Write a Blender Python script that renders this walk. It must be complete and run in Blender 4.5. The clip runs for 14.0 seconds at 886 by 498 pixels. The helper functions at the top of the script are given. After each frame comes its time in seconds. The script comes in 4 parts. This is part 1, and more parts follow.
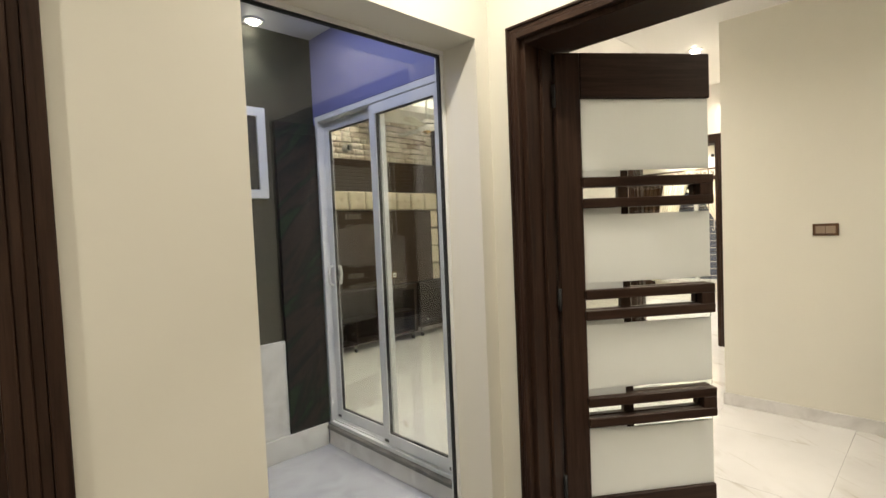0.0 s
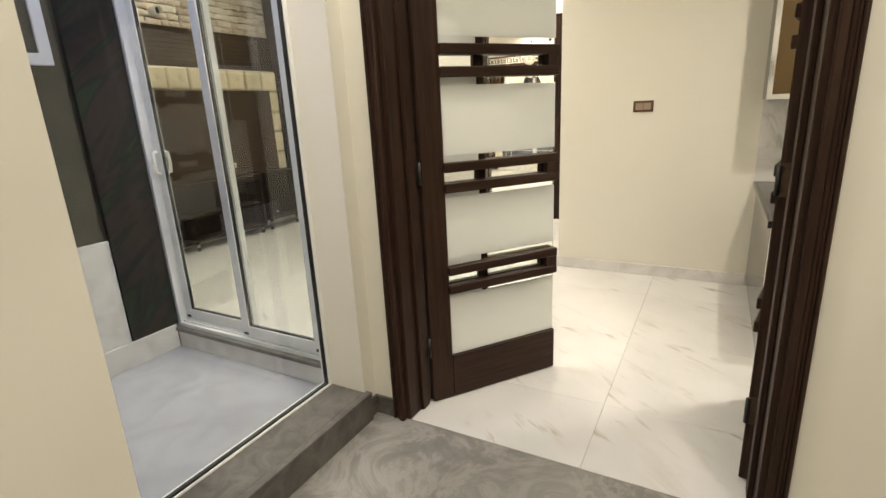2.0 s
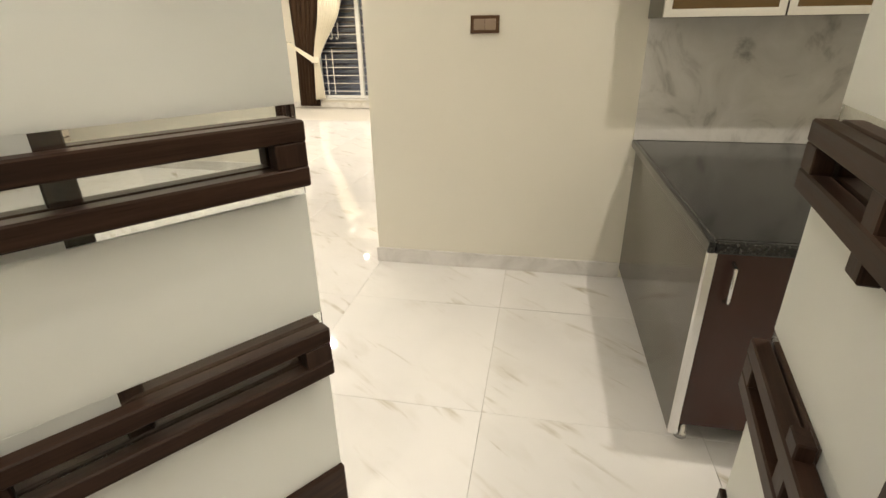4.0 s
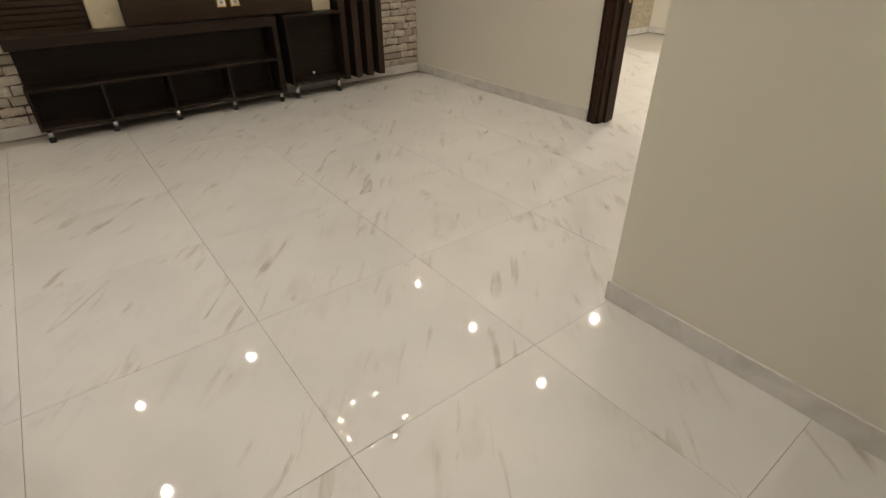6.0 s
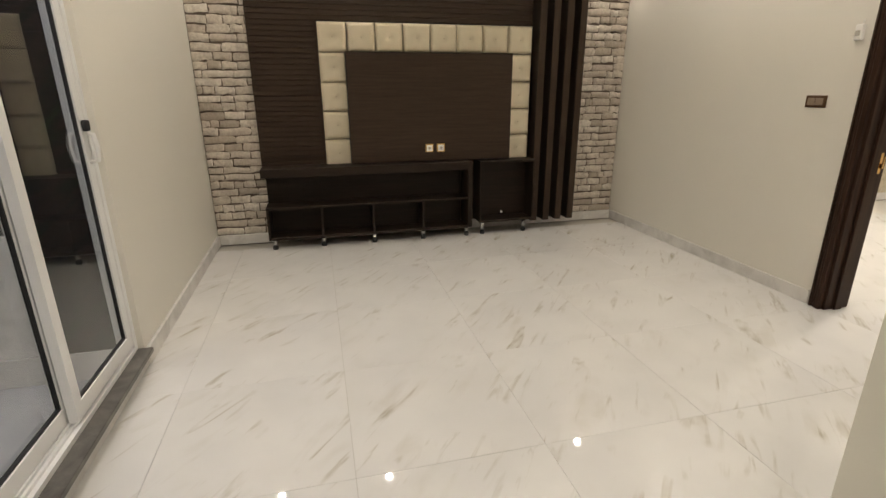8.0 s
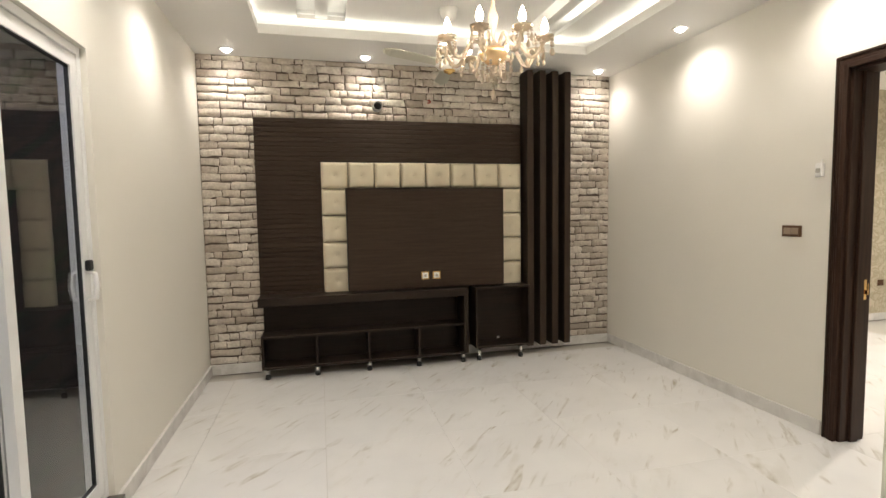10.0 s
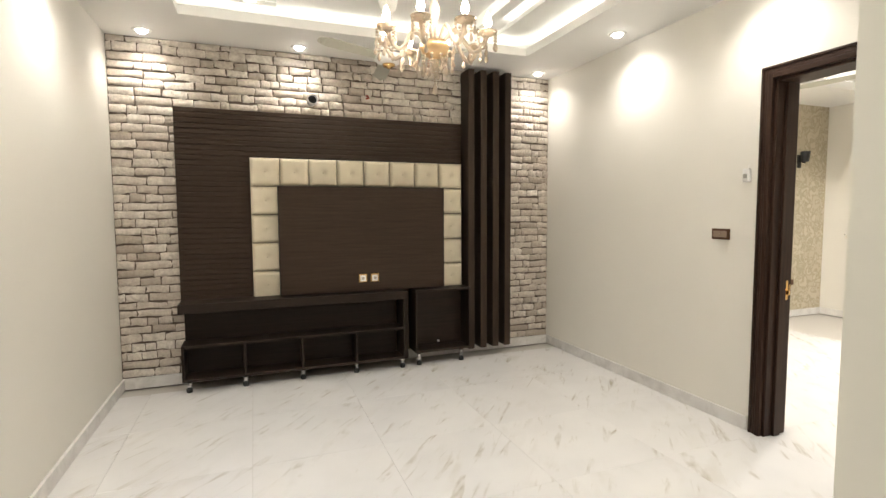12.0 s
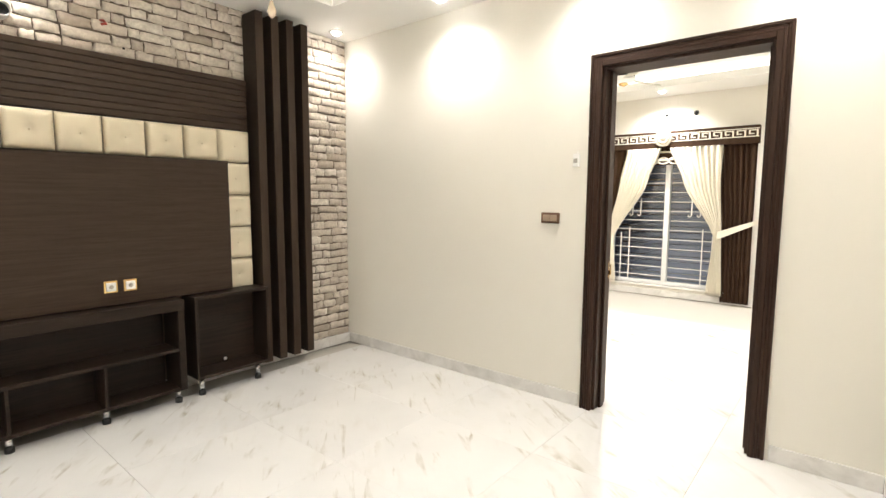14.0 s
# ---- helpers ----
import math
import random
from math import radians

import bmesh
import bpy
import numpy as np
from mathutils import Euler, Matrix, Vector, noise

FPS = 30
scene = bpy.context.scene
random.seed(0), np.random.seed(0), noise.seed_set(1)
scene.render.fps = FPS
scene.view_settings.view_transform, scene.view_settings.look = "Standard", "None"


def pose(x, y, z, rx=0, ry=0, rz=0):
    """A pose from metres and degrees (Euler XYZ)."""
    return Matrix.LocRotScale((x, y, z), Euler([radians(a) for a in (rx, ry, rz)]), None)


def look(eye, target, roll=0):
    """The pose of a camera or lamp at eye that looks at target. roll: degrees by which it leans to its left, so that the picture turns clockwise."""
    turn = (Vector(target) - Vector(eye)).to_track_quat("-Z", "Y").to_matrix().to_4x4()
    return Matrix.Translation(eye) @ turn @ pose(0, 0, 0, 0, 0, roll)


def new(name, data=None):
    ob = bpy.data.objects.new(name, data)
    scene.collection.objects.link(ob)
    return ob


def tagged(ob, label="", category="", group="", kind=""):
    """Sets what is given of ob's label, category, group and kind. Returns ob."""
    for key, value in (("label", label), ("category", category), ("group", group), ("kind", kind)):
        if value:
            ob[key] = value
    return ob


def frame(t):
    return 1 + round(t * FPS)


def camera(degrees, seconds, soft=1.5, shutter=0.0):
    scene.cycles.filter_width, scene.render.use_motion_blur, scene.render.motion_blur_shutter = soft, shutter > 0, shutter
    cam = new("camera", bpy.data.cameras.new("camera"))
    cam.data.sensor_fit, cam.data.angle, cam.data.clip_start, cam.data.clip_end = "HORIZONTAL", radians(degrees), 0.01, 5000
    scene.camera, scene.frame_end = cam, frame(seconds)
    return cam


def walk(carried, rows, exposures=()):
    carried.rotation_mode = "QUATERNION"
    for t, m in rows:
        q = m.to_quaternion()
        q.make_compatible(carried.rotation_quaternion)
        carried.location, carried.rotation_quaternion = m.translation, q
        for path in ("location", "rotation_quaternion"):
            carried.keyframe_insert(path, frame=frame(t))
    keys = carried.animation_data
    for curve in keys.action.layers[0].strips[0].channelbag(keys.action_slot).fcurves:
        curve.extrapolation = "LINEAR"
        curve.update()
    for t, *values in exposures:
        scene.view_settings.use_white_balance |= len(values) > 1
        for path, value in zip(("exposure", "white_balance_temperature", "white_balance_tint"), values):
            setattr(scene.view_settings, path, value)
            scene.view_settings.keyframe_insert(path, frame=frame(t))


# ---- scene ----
# ---------- camera and walk ----------
cam = camera(83.5, 14.0)
PATH = [
    (0, (-1.995, -0.394, 1.5), (-0.598, 1.035, 1.415), -2.4),
    (0.5, (-2.003, -0.393, 1.497), (-0.648, 1.074, 1.395), -2.5),
    (1, (-2.007, -0.374, 1.462), (-0.65, 1.074, 1.212), -2.5),
    (1.5, (-2.023, -0.321, 1.438), (-0.605, 1.003, 0.951), -2.8),
    (2, (-1.972, -0.325, 1.426), (-0.289, 0.61, 0.886), -2.8),
    (2.5, (-1.681, -0.242, 1.412), (0.166, 0.311, 0.878), -2.1),
    (2.7, (-1.507, -0.228, 1.423), (0.347, 0.28, 0.873), -2.6),
    (4.8, (0.104, -0.029, 1.323), (1.763, 0.424, 0.299), -1.2),
    (5, (0.228, -0.021, 1.326), (1.820, 0.578, 0.272), -1.5),
    (5.5, (0.481, -0.039, 1.328), (1.813, 1.005, 0.262), -1.2),
    (6, (0.698, -0.08, 1.34), (1.725, 1.27, 0.282), -0.4),
    (6.5, (0.804, -0.023, 1.35), (1.591, 1.498, 0.318), -0.4),
    (7, (0.905, 0.04, 1.391), (1.472, 1.735, 0.494), -0.6),
    (7.5, (0.988, 0.053, 1.421), (1.459, 1.841, 0.658), -0.4),
    (8, (1.006, 0.048, 1.444), (1.464, 1.895, 0.829), -0.3),
    (8.5, (1.025, 0.029, 1.493), (1.485, 1.923, 1.042), -0.7),
    (9, (1.027, 0.015, 1.523), (1.496, 1.938, 1.236), -1.0),
    (9.2, (1.026, 0.014, 1.511), (1.501, 1.944, 1.287), -0.9),
    (11.3, (1.129, 0.036, 1.523), (1.611, 1.974, 1.402), -0.8),
    (11.5, (1.12, 0.049, 1.523), (1.646, 1.974, 1.392), -0.7),
    (12, (1.099, 0.156, 1.51), (1.809, 2.02, 1.366), -0.3),
    (12.5, (1.014, 0.368, 1.529), (1.912, 2.147, 1.365), -0.2),
    (13, (0.988, 0.567, 1.512), (2.08, 2.232, 1.319), 0.4),
    (13.5, (1.018, 0.834, 1.504), (2.316, 2.341, 1.295), 0.4),
    (14, (0.965, 1.088, 1.496), (2.499, 2.354, 1.288), 0.3),
]
EXPOSURES = [(0, 0.6, 6740, 10), (1.5, 0.55, 6740, 10), (2.0, 0.75, 6760, 10), (2.7, 0.97, 6780, 10), (4.8, -0.08, 6850, 11), (5.5, -0.38, 6850, 12), (6.5, -0.42, 6800, 12), (8, -0.13, 6600, 12), (9.2, 0.10, 6380, 12), (11.5, 0.17, 6260, 12), (12.5, 0.70, 6110, 11), (14, 0.82, 6100, 11)]
walk(cam, [(t, look(eye, target, roll)) for t, eye, target, roll in PATH], EXPOSURES)

# ---------- world ----------
world = bpy.data.worlds.new("dusk_sky")
scene.world = world
world.use_nodes = True
wn = world.node_tree.nodes
sky = wn.new("ShaderNodeTexSky")
sky.sky_type = "NISHITA"
sky.sun_disc = False
sky.sun_elevation = radians(1.5)
sky.sun_rotation = radians(200)
wn["Background"].inputs["Strength"].default_value = 0.05
world.node_tree.links.new(sky.outputs[0], wn["Background"].inputs["Color"])


# ---------- materials ----------
def mat(name, base, rough=0.5, metal=0.0, spec=0.5):
    m = bpy.data.materials.new(name)
    m.use_nodes = True
    b = m.node_tree.nodes["Principled BSDF"]
    b.inputs["Base Color"].default_value = (*base, 1)
    b.inputs["Roughness"].default_value = rough
    b.inputs["Metallic"].default_value = metal
    b.inputs["Specular IOR Level"].default_value = spec
    return m


def node(m, kind, **values):
    n = m.node_tree.nodes.new(kind)
    for key, value in values.items():
        n.inputs[key.replace("_", " ")].default_value = value
    return n


def link(m, a, b):
    m.node_tree.links.new(a, b)


def coords(m, scale=(1, 1, 1), turn=(0, 0, 0), per_object=False):
    tc = node(m, "ShaderNodeTexCoord")
    mp = node(m, "ShaderNodeMapping")
    mp.inputs["Scale"].default_value = scale
    mp.inputs["Rotation"].default_value = [radians(a) for a in turn]
    out = tc.outputs["Object"]
    if per_object:
        info = node(m, "ShaderNodeObjectInfo")
        mul = node(m, "ShaderNodeMath")
        mul.operation = "MULTIPLY"
        mul.inputs[1].default_value = 37.0
        add = node(m, "ShaderNodeVectorMath")
        add.operation = "ADD"
        link(m, info.outputs["Random"], mul.inputs[0])
        link(m, out, add.inputs[0])
        link(m, mul.outputs[0], add.inputs[1])
        out = add.outputs[0]
    link(m, out, mp.inputs["Vector"])
    return mp.outputs[0]


def ramp(m, value, stops):
    r = node(m, "ShaderNodeValToRGB")
    e = r.color_ramp.elements
    while len(e) < len(stops):
        e.new(0.5)
    for k, (p, c) in zip(e, stops):
        k.position = p
        k.color = (*c, 1) if len(c) == 3 else c
    link(m, value, r.inputs[0])
    return r.outputs[0]


def noise_of(m, vec, scale, detail=4.0, rough=0.5, distort=0.0):
    n = node(m, "ShaderNodeTexNoise", Scale=scale, Detail=detail, Roughness=rough, Distortion=distort)
    link(m, vec, n.inputs["Vector"])
    return n.outputs[0]


def mix(m, fac, a, b, blend="MIX"):
    x = node(m, "ShaderNodeMix")
    x.data_type = "RGBA"
    x.blend_type = blend
    for socket, value in ((x.inputs[0], fac), (x.inputs[6], a), (x.inputs[7], b)):
        if isinstance(value, (int, float)):
            socket.default_value = value
        elif isinstance(value, tuple):
            socket.default_value = (*value, 1)
        else:
            link(m, value, socket)
    return x.outputs[2]


def bump(m, height, strength=0.2, distance=0.01):
    b = node(m, "ShaderNodeBump", Strength=strength, Distance=distance)
    link(m, height, b.inputs["Height"])
    link(m, b.outputs[0], m.node_tree.nodes["Principled BSDF"].inputs["Normal"])


def set_colour(m, socket):
    link(m, socket, m.node_tree.nodes["Principled BSDF"].inputs["Base Color"])


def set_rough(m, socket):
    link(m, socket, m.node_tree.nodes["Principled BSDF"].inputs["Roughness"])


def paint(name, base, rough=0.55):
    m = mat(name, base, rough, spec=0.35)
    v = coords(m)
    big = noise_of(m, v, 0.9, 3)
    fine = noise_of(m, v, 260, 2)
    dark = tuple(c * 0.94 for c in base)
    set_colour(m, mix(m, big, base, dark))
    bump(m, mix(m, 0.5, fine, noise_of(m, v, 14, 3)), 0.06, 0.004)
    return m


def wood(name, base, light, rough=0.38, along="z"):
    m = mat(name, base, rough, spec=0.16)
    sc = {"z": (34, 34, 1.6), "x": (1.6, 34, 34), "y": (34, 1.6, 34)}[along]
    v = coords(m, sc, per_object=True)
    grain = noise_of(m, v, 1.3, 6, 0.65, 0.6)
    streak = noise_of(m, v, 5.5, 3, 0.6)
    c = mix(m, ramp(m, grain, [(0.3, (0, 0, 0)), (0.72, (1, 1, 1))]), base, light)
    c = mix(m, ramp(m, streak, [(0.55, (0, 0, 0)), (0.75, (0.55, 0.55, 0.55))]), c, tuple(k * 0.45 for k in base))
    set_colour(m, c)
    set_rough(m, ramp(m, grain, [(0.2, (rough - 0.06,) * 3), (0.8, (rough + 0.12,) * 3)]))
    bump(m, grain, 0.12, 0.003)
    return m


def marble_tile(name):
    m = mat(name, (0.8, 0.79, 0.77), 0.04, spec=0.75)
    v = coords(m, per_object=True)
    straight = coords(m, (1, 1, 1), (0, 0, -51), per_object=True)
    def stretched(scale):
        mp = node(m, "ShaderNodeMapping")
        mp.inputs["Scale"].default_value = scale
        link(m, straight, mp.inputs["Vector"])
        return mp.outputs[0]

    def times(p, q):
        n = node(m, "ShaderNodeMath")
        n.operation = "MULTIPLY"
        link(m, p, n.inputs[0])
        link(m, q, n.inputs[1])
        return n.outputs[0]

    # short slanting strokes, each with a crisp core and a soft wash round it
    stroke = ramp(m, noise_of(m, stretched((2.6, 15.0, 1.0)), 1.0, 3.5, 0.55, 0.8), [(0.575, (0, 0, 0)), (0.65, (0.5,) * 3), (0.72, (1, 1, 1))])
    wash = ramp(m, noise_of(m, stretched((2.2, 7.5, 1.0)), 1.0, 3.0, 0.55, 0.6), [(0.53, (0, 0, 0)), (0.72, (0.36,) * 3)])
    patch = ramp(m, noise_of(m, v, 3.2, 3, 0.55), [(0.43, (0, 0, 0)), (0.60, (1, 1, 1))])
    cloud = ramp(m, noise_of(m, v, 2.2, 4), [(0.35, (0, 0, 0)), (0.75, (1, 1, 1))])
    c = mix(m, cloud, (0.715, 0.703, 0.683), (0.65, 0.64, 0.626))
    c = mix(m, times(wash, patch), c, (0.52, 0.49, 0.43))
    c = mix(m, times(stroke, patch), c, (0.43, 0.395, 0.325))
    set_colour(m, c)
    set_rough(m, ramp(m, noise_of(m, v, 6, 3), [(0.3, (0.022,) * 3), (0.8, (0.05,) * 3)]))
    return m


def glass(name, tint=(1, 1, 1), rough=0.0):
    m = mat(name, tint, rough)
    m.node_tree.nodes["Principled BSDF"].inputs["Transmission Weight"].default_value = 1.0
    m.node_tree.nodes["Principled BSDF"].inputs["IOR"].default_value = 1.45
    return m


def glow(name, colour, strength):
    m = mat(name, (0.8, 0.8, 0.8), 0.4)
    b = m.node_tree.nodes["Principled BSDF"]
    b.inputs["Emission Color"].default_value = (*colour, 1)
    b.inputs["Emission Strength"].default_value = strength
    return m


CREAM = paint("cream_wall_paint", (0.767, 0.739, 0.643))
OFF_WHITE = paint("off_white_wall_paint", (0.768, 0.738, 0.666))
WHITE = paint("white_ceiling_paint", (0.83, 0.82, 0.79))
PLASTIC = mat("white_plastic", (0.82, 0.81, 0.78), 0.35)
WOOD = wood("dark_walnut_wood", (0.019, 0.0100, 0.0067), (0.053, 0.0280, 0.0180))
WOOD_X = wood("dark_walnut_wood_level", (0.019, 0.0100, 0.0067), (0.053, 0.0280, 0.0180), along="x")
VENEER = wood("dark_brown_veneer", (0.034, 0.0215, 0.0145), (0.056, 0.0365, 0.0245), 0.45, "x")
# upright grain; the lit tone for the fin fronts, against the darker boards
FIN_LIT = wood("lit_fin_front_brown", (0.034, 0.0215, 0.0145), (0.056, 0.0365, 0.0245), 0.45, "z")
SHELF = wood("espresso_laminate", (0.016, 0.0105, 0.0075), (0.034, 0.023, 0.016), 0.42, "x")
TILE = marble_tile("polished_white_marble_tile")
GROUT = mat("grey_grout", (0.40, 0.375, 0.33), 0.8)
FAN = mat("cream_grey_enamel", (0.50, 0.49, 0.41), 0.32)
GLASS = glass("clear_glass", (0.93, 0.97, 0.95))
TINT_GLASS = glass("lightly_tinted_glass", (0.80, 0.82, 0.80))
CRYSTAL = glass("amber_tinted_crystal", (1.0, 0.86, 0.69), 0.08)
CRYSTAL.node_tree.nodes["Principled BSDF"].inputs["Transmission Weight"].default_value = 0.6
CHROME = mat("chrome", (0.75, 0.75, 0.75), 0.15, 1.0)
BRASS = mat("polished_brass", (0.78, 0.52, 0.22), 0.22, 1.0)
GOLD = mat("pale_gold", (0.88, 0.64, 0.36), 0.28, 1.0)
HINGE = mat("aged_bronze_hinge", (0.075, 0.045, 0.026), 0.4, 0.5)
BLACK = mat("black_rubber", (0.012, 0.012, 0.012), 0.5)
ALU = mat("white_aluminium", (0.78, 0.78, 0.77), 0.4, 0.0)
v = coords(ALU)
bump(ALU, noise_of(ALU, v, 120, 2), 0.03, 0.002)

SKIRT = mat("pale_grey_marble", (0.6, 0.59, 0.57), 0.18)
v = coords(SKIRT)
set_colour(SKIRT, mix(SKIRT, ramp(SKIRT, noise_of(SKIRT, v, 5, 5, 0.6, 0.8), [(0.42, (0, 0, 0)), (0.7, (1, 1, 1))]), (0.74, 0.72, 0.69), (0.58, 0.56, 0.53)))

GREY_MARBLE = mat("grey_veined_marble", (0.3, 0.29, 0.28), 0.16)
v = coords(GREY_MARBLE)
flow = noise_of(GREY_MARBLE, v, 3.0, 8, 0.66, 0.9)
c = ramp(GREY_MARBLE, flow, [(0.28, (0.16, 0.153, 0.142)), (0.44, (0.22, 0.21, 0.195)), (0.52, (0.31, 0.297, 0.276)), (0.58, (0.24, 0.23, 0.215)), (0.74, (0.35, 0.337, 0.315))])
set_colour(GREY_MARBLE, c)

GRANITE = mat("dark_grey_granite", (0.09, 0.088, 0.085), 0.3)
v = coords(GRANITE)
set_colour(GRANITE, mix(GRANITE, ramp(GRANITE, noise_of(GRANITE, v, 9, 7, 0.68, 0.8), [(0.38, (0, 0, 0)), (0.72, (1, 1, 1))]), (0.075, 0.069, 0.061), (0.165, 0.154, 0.138)))
BLACK_GRANITE = mat("black_granite", (0.02, 0.02, 0.02), 0.1)
v = coords(BLACK_GRANITE)
set_colour(BLACK_GRANITE, mix(BLACK_GRANITE, ramp(BLACK_GRANITE, noise_of(BLACK_GRANITE, v, 140, 3), [(0.55, (0, 0, 0)), (0.75, (1, 1, 1))]), (0.014, 0.014, 0.014), (0.10, 0.10, 0.095)))

SPLASH = mat("grey_white_marble_splash", (0.6, 0.59, 0.57), 0.15)
v = coords(SPLASH)
set_colour(SPLASH, ramp(SPLASH, noise_of(SPLASH, v, 3.2, 6, 0.6, 1.2), [(0.32, (0.30, 0.29, 0.28)), (0.48, (0.62, 0.61, 0.585)), (0.7, (0.70, 0.69, 0.67))]))

BRICK = mat("pale_split_stone", (0.6, 0.57, 0.52), 0.8)
v = node(BRICK, "ShaderNodeNewGeometry").outputs["Position"]

def stone(m, v, shade):
    tone = ramp(m, shade, [(0.0, (0.46, 0.39, 0.315)), (0.2, (0.62, 0.545, 0.455)), (0.6, (0.73, 0.66, 0.565)), (1.0, (0.82, 0.76, 0.67))])
    patch = ramp(m, noise_of(m, v, 9, 4, 0.6), [(0.38, (0, 0, 0)), (0.62, (1, 1, 1))])
    grime = ramp(m, noise_of(m, v, 38, 6, 0.68), [(0.36, (0, 0, 0)), (0.60, (1, 1, 1))])
    c = mix(m, patch, mix(m, 0.35, tone, (0.36, 0.29, 0.23)), tone)
    set_colour(m, mix(m, grime, mix(m, 0.38, c, (0.30, 0.24, 0.19)), c))
    bump(m, noise_of(m, v, 30, 7, 0.72), 0.9, 0.015)


stone(BRICK, v, node(BRICK, "ShaderNodeObjectInfo").outputs["Random"])
BRICK_BAND = mat("pale_split_stone_band", (0.6, 0.57, 0.52), 0.8)
stone(BRICK_BAND, node(BRICK_BAND, "ShaderNodeNewGeometry").outputs["Position"], node(BRICK_BAND, "ShaderNodeNewGeometry").outputs["Random Per Island"])
MORTAR = mat("brown_mortar", (0.13, 0.10, 0.075), 0.95)
v = coords(MORTAR)
bump(MORTAR, noise_of(MORTAR, v, 60, 4), 0.5, 0.006)

LEATHER = mat("cream_leatherette", (0.66, 0.59, 0.44), 0.42)
v = coords(LEATHER, per_object=True)
set_colour(LEATHER, mix(LEATHER, noise_of(LEATHER, v, 9, 3), (0.70, 0.62, 0.465), (0.60, 0.53, 0.39)))
bump(LEATHER, noise_of(LEATHER, v, 420, 2), 0.15, 0.001)

FROST = mat("frosted_glass", (0.90, 0.91, 0.88), 0.28)
fb = FROST.node_tree.nodes["Principled BSDF"]
tr = node(FROST, "ShaderNodeBsdfTranslucent", Color=(0.80, 0.81, 0.78, 1))
ms = node(FROST, "ShaderNodeMixShader", Fac=0.5)
link(FROST, fb.outputs[0], ms.inputs[1])
link(FROST, tr.outputs[0], ms.inputs[2])
link(FROST, ms.outputs[0], FROST.node_tree.nodes["Material Output"].inputs["Surface"])

CLOTH = mat("cream_satin_cloth", (0.74, 0.69, 0.57), 0.6)
CLOTH.node_tree.nodes["Principled BSDF"].inputs["Sheen Weight"].default_value = 0.3
v = coords(CLOTH)
bump(CLOTH, noise_of(CLOTH, v, 300, 2), 0.1, 0.001)
BROWN_CLOTH = mat("dark_brown_velvet", (0.055, 0.032, 0.022), 0.8, spec=0.1)
v = coords(BROWN_CLOTH, (18, 18, 0.8))
set_colour(BROWN_CLOTH, mix(BROWN_CLOTH, noise_of(BROWN_CLOTH, v, 1, 4), (0.028, 0.015, 0.0085), (0.066, 0.038, 0.023)))

LED = glow("warm_white_led", (1.0, 0.95, 0.80), 6.5)
LED_SOFT = glow("warm_white_led_end", (1.0, 0.95, 0.80), 1.6)
LAMP = glow("downlight_diffuser", (1.0, 0.95, 0.86), 28.0)
FLAME = glow("candle_bulb_glow", (1.0, 0.88, 0.70), 125.0)
BULB = glass("unlit_bulb_glass", (1.0, 0.95, 0.88), 0.05)


# ---------- building helpers ----------
def box(bm, x0, x1, y0, y1, z0, z1):
    vs = [bm.verts.new((x, y, z)) for x in (x0, x1) for y in (y0, y1) for z in (z0, z1)]
    for f in ((0, 1, 3, 2), (4, 6, 7, 5), (0, 4, 5, 1), (2, 3, 7, 6), (0, 2, 6, 4), (1, 5, 7, 3)):
        bm.faces.new([vs[i] for i in f])
    return vs


def boxes(*dims, edge=0.0, segments=1):
    bm = bmesh.new()
    for d in dims:
        box(bm, *d)
    if edge:
        bmesh.ops.bevel(bm, geom=bm.edges[:], offset=edge, segments=segments, affect="EDGES", profile=0.5)
    return bm


def lathe(profile, n=24, centre=(0, 0, 0)):
    bm = bmesh.new()
    rings = []
    for r, z in profile:
        if r < 1e-5:
            rings.append([bm.verts.new((centre[0], centre[1], centre[2] + z))])
        else:
            rings.append([bm.verts.new((centre[0] + r * math.cos(math.tau * k / n), centre[1] + r * math.sin(math.tau * k / n), centre[2] + z)) for k in range(n)])
    for a, b in zip(rings, rings[1:]):
        for k in range(n):
            j = (k + 1) % n
            if len(a) == 1 and len(b) > 1:
                f = bm.faces.new((a[0], b[j], b[k]))
            elif len(b) == 1 and len(a) > 1:
                f = bm.faces.new((a[k], a[j], b[0]))
            elif len(a) > 1:
                f = bm.faces.new((a[k], a[j], b[j], b[k]))
            f.smooth = True
    bmesh.ops.recalc_face_normals(bm, faces=bm.faces[:])
    return bm


def tube(points, radius, n=10):
    bm = bmesh.new()
    pts = [Vector(p) for p in points]
    rad = radius if isinstance(radius, (list, tuple)) else [radius] * len(pts)
    rings = []
    for i, p in enumerate(pts):
        d = (pts[min(i + 1, len(pts) - 1)] - pts[max(i - 1, 0)]).normalized()
        u = d.orthogonal().normalized() if i == 0 else (side - d * side.dot(d)).normalized()
        side, w = u, d.cross(u)
        rings.append([bm.verts.new(p + rad[i] * (math.cos(math.tau * k / n) * u + math.sin(math.tau * k / n) * w)) for k in range(n)])
    for a, b in zip(rings, rings[1:]):
        for k in range(n):
            bm.faces.new((a[k], a[(k + 1) % n], b[(k + 1) % n], b[k])).smooth = True
    bm.faces.new(rings[0][::-1])
    bm.faces.new(rings[-1])
    bmesh.ops.recalc_face_normals(bm, faces=bm.faces[:])
    return bm


def mesh_of(name, bm, material):
    me = bpy.data.meshes.new(name)
    bm.to_mesh(me)
    bm.free()
    if material:
        me.materials.append(material)
    return me


ORIGIN = {}


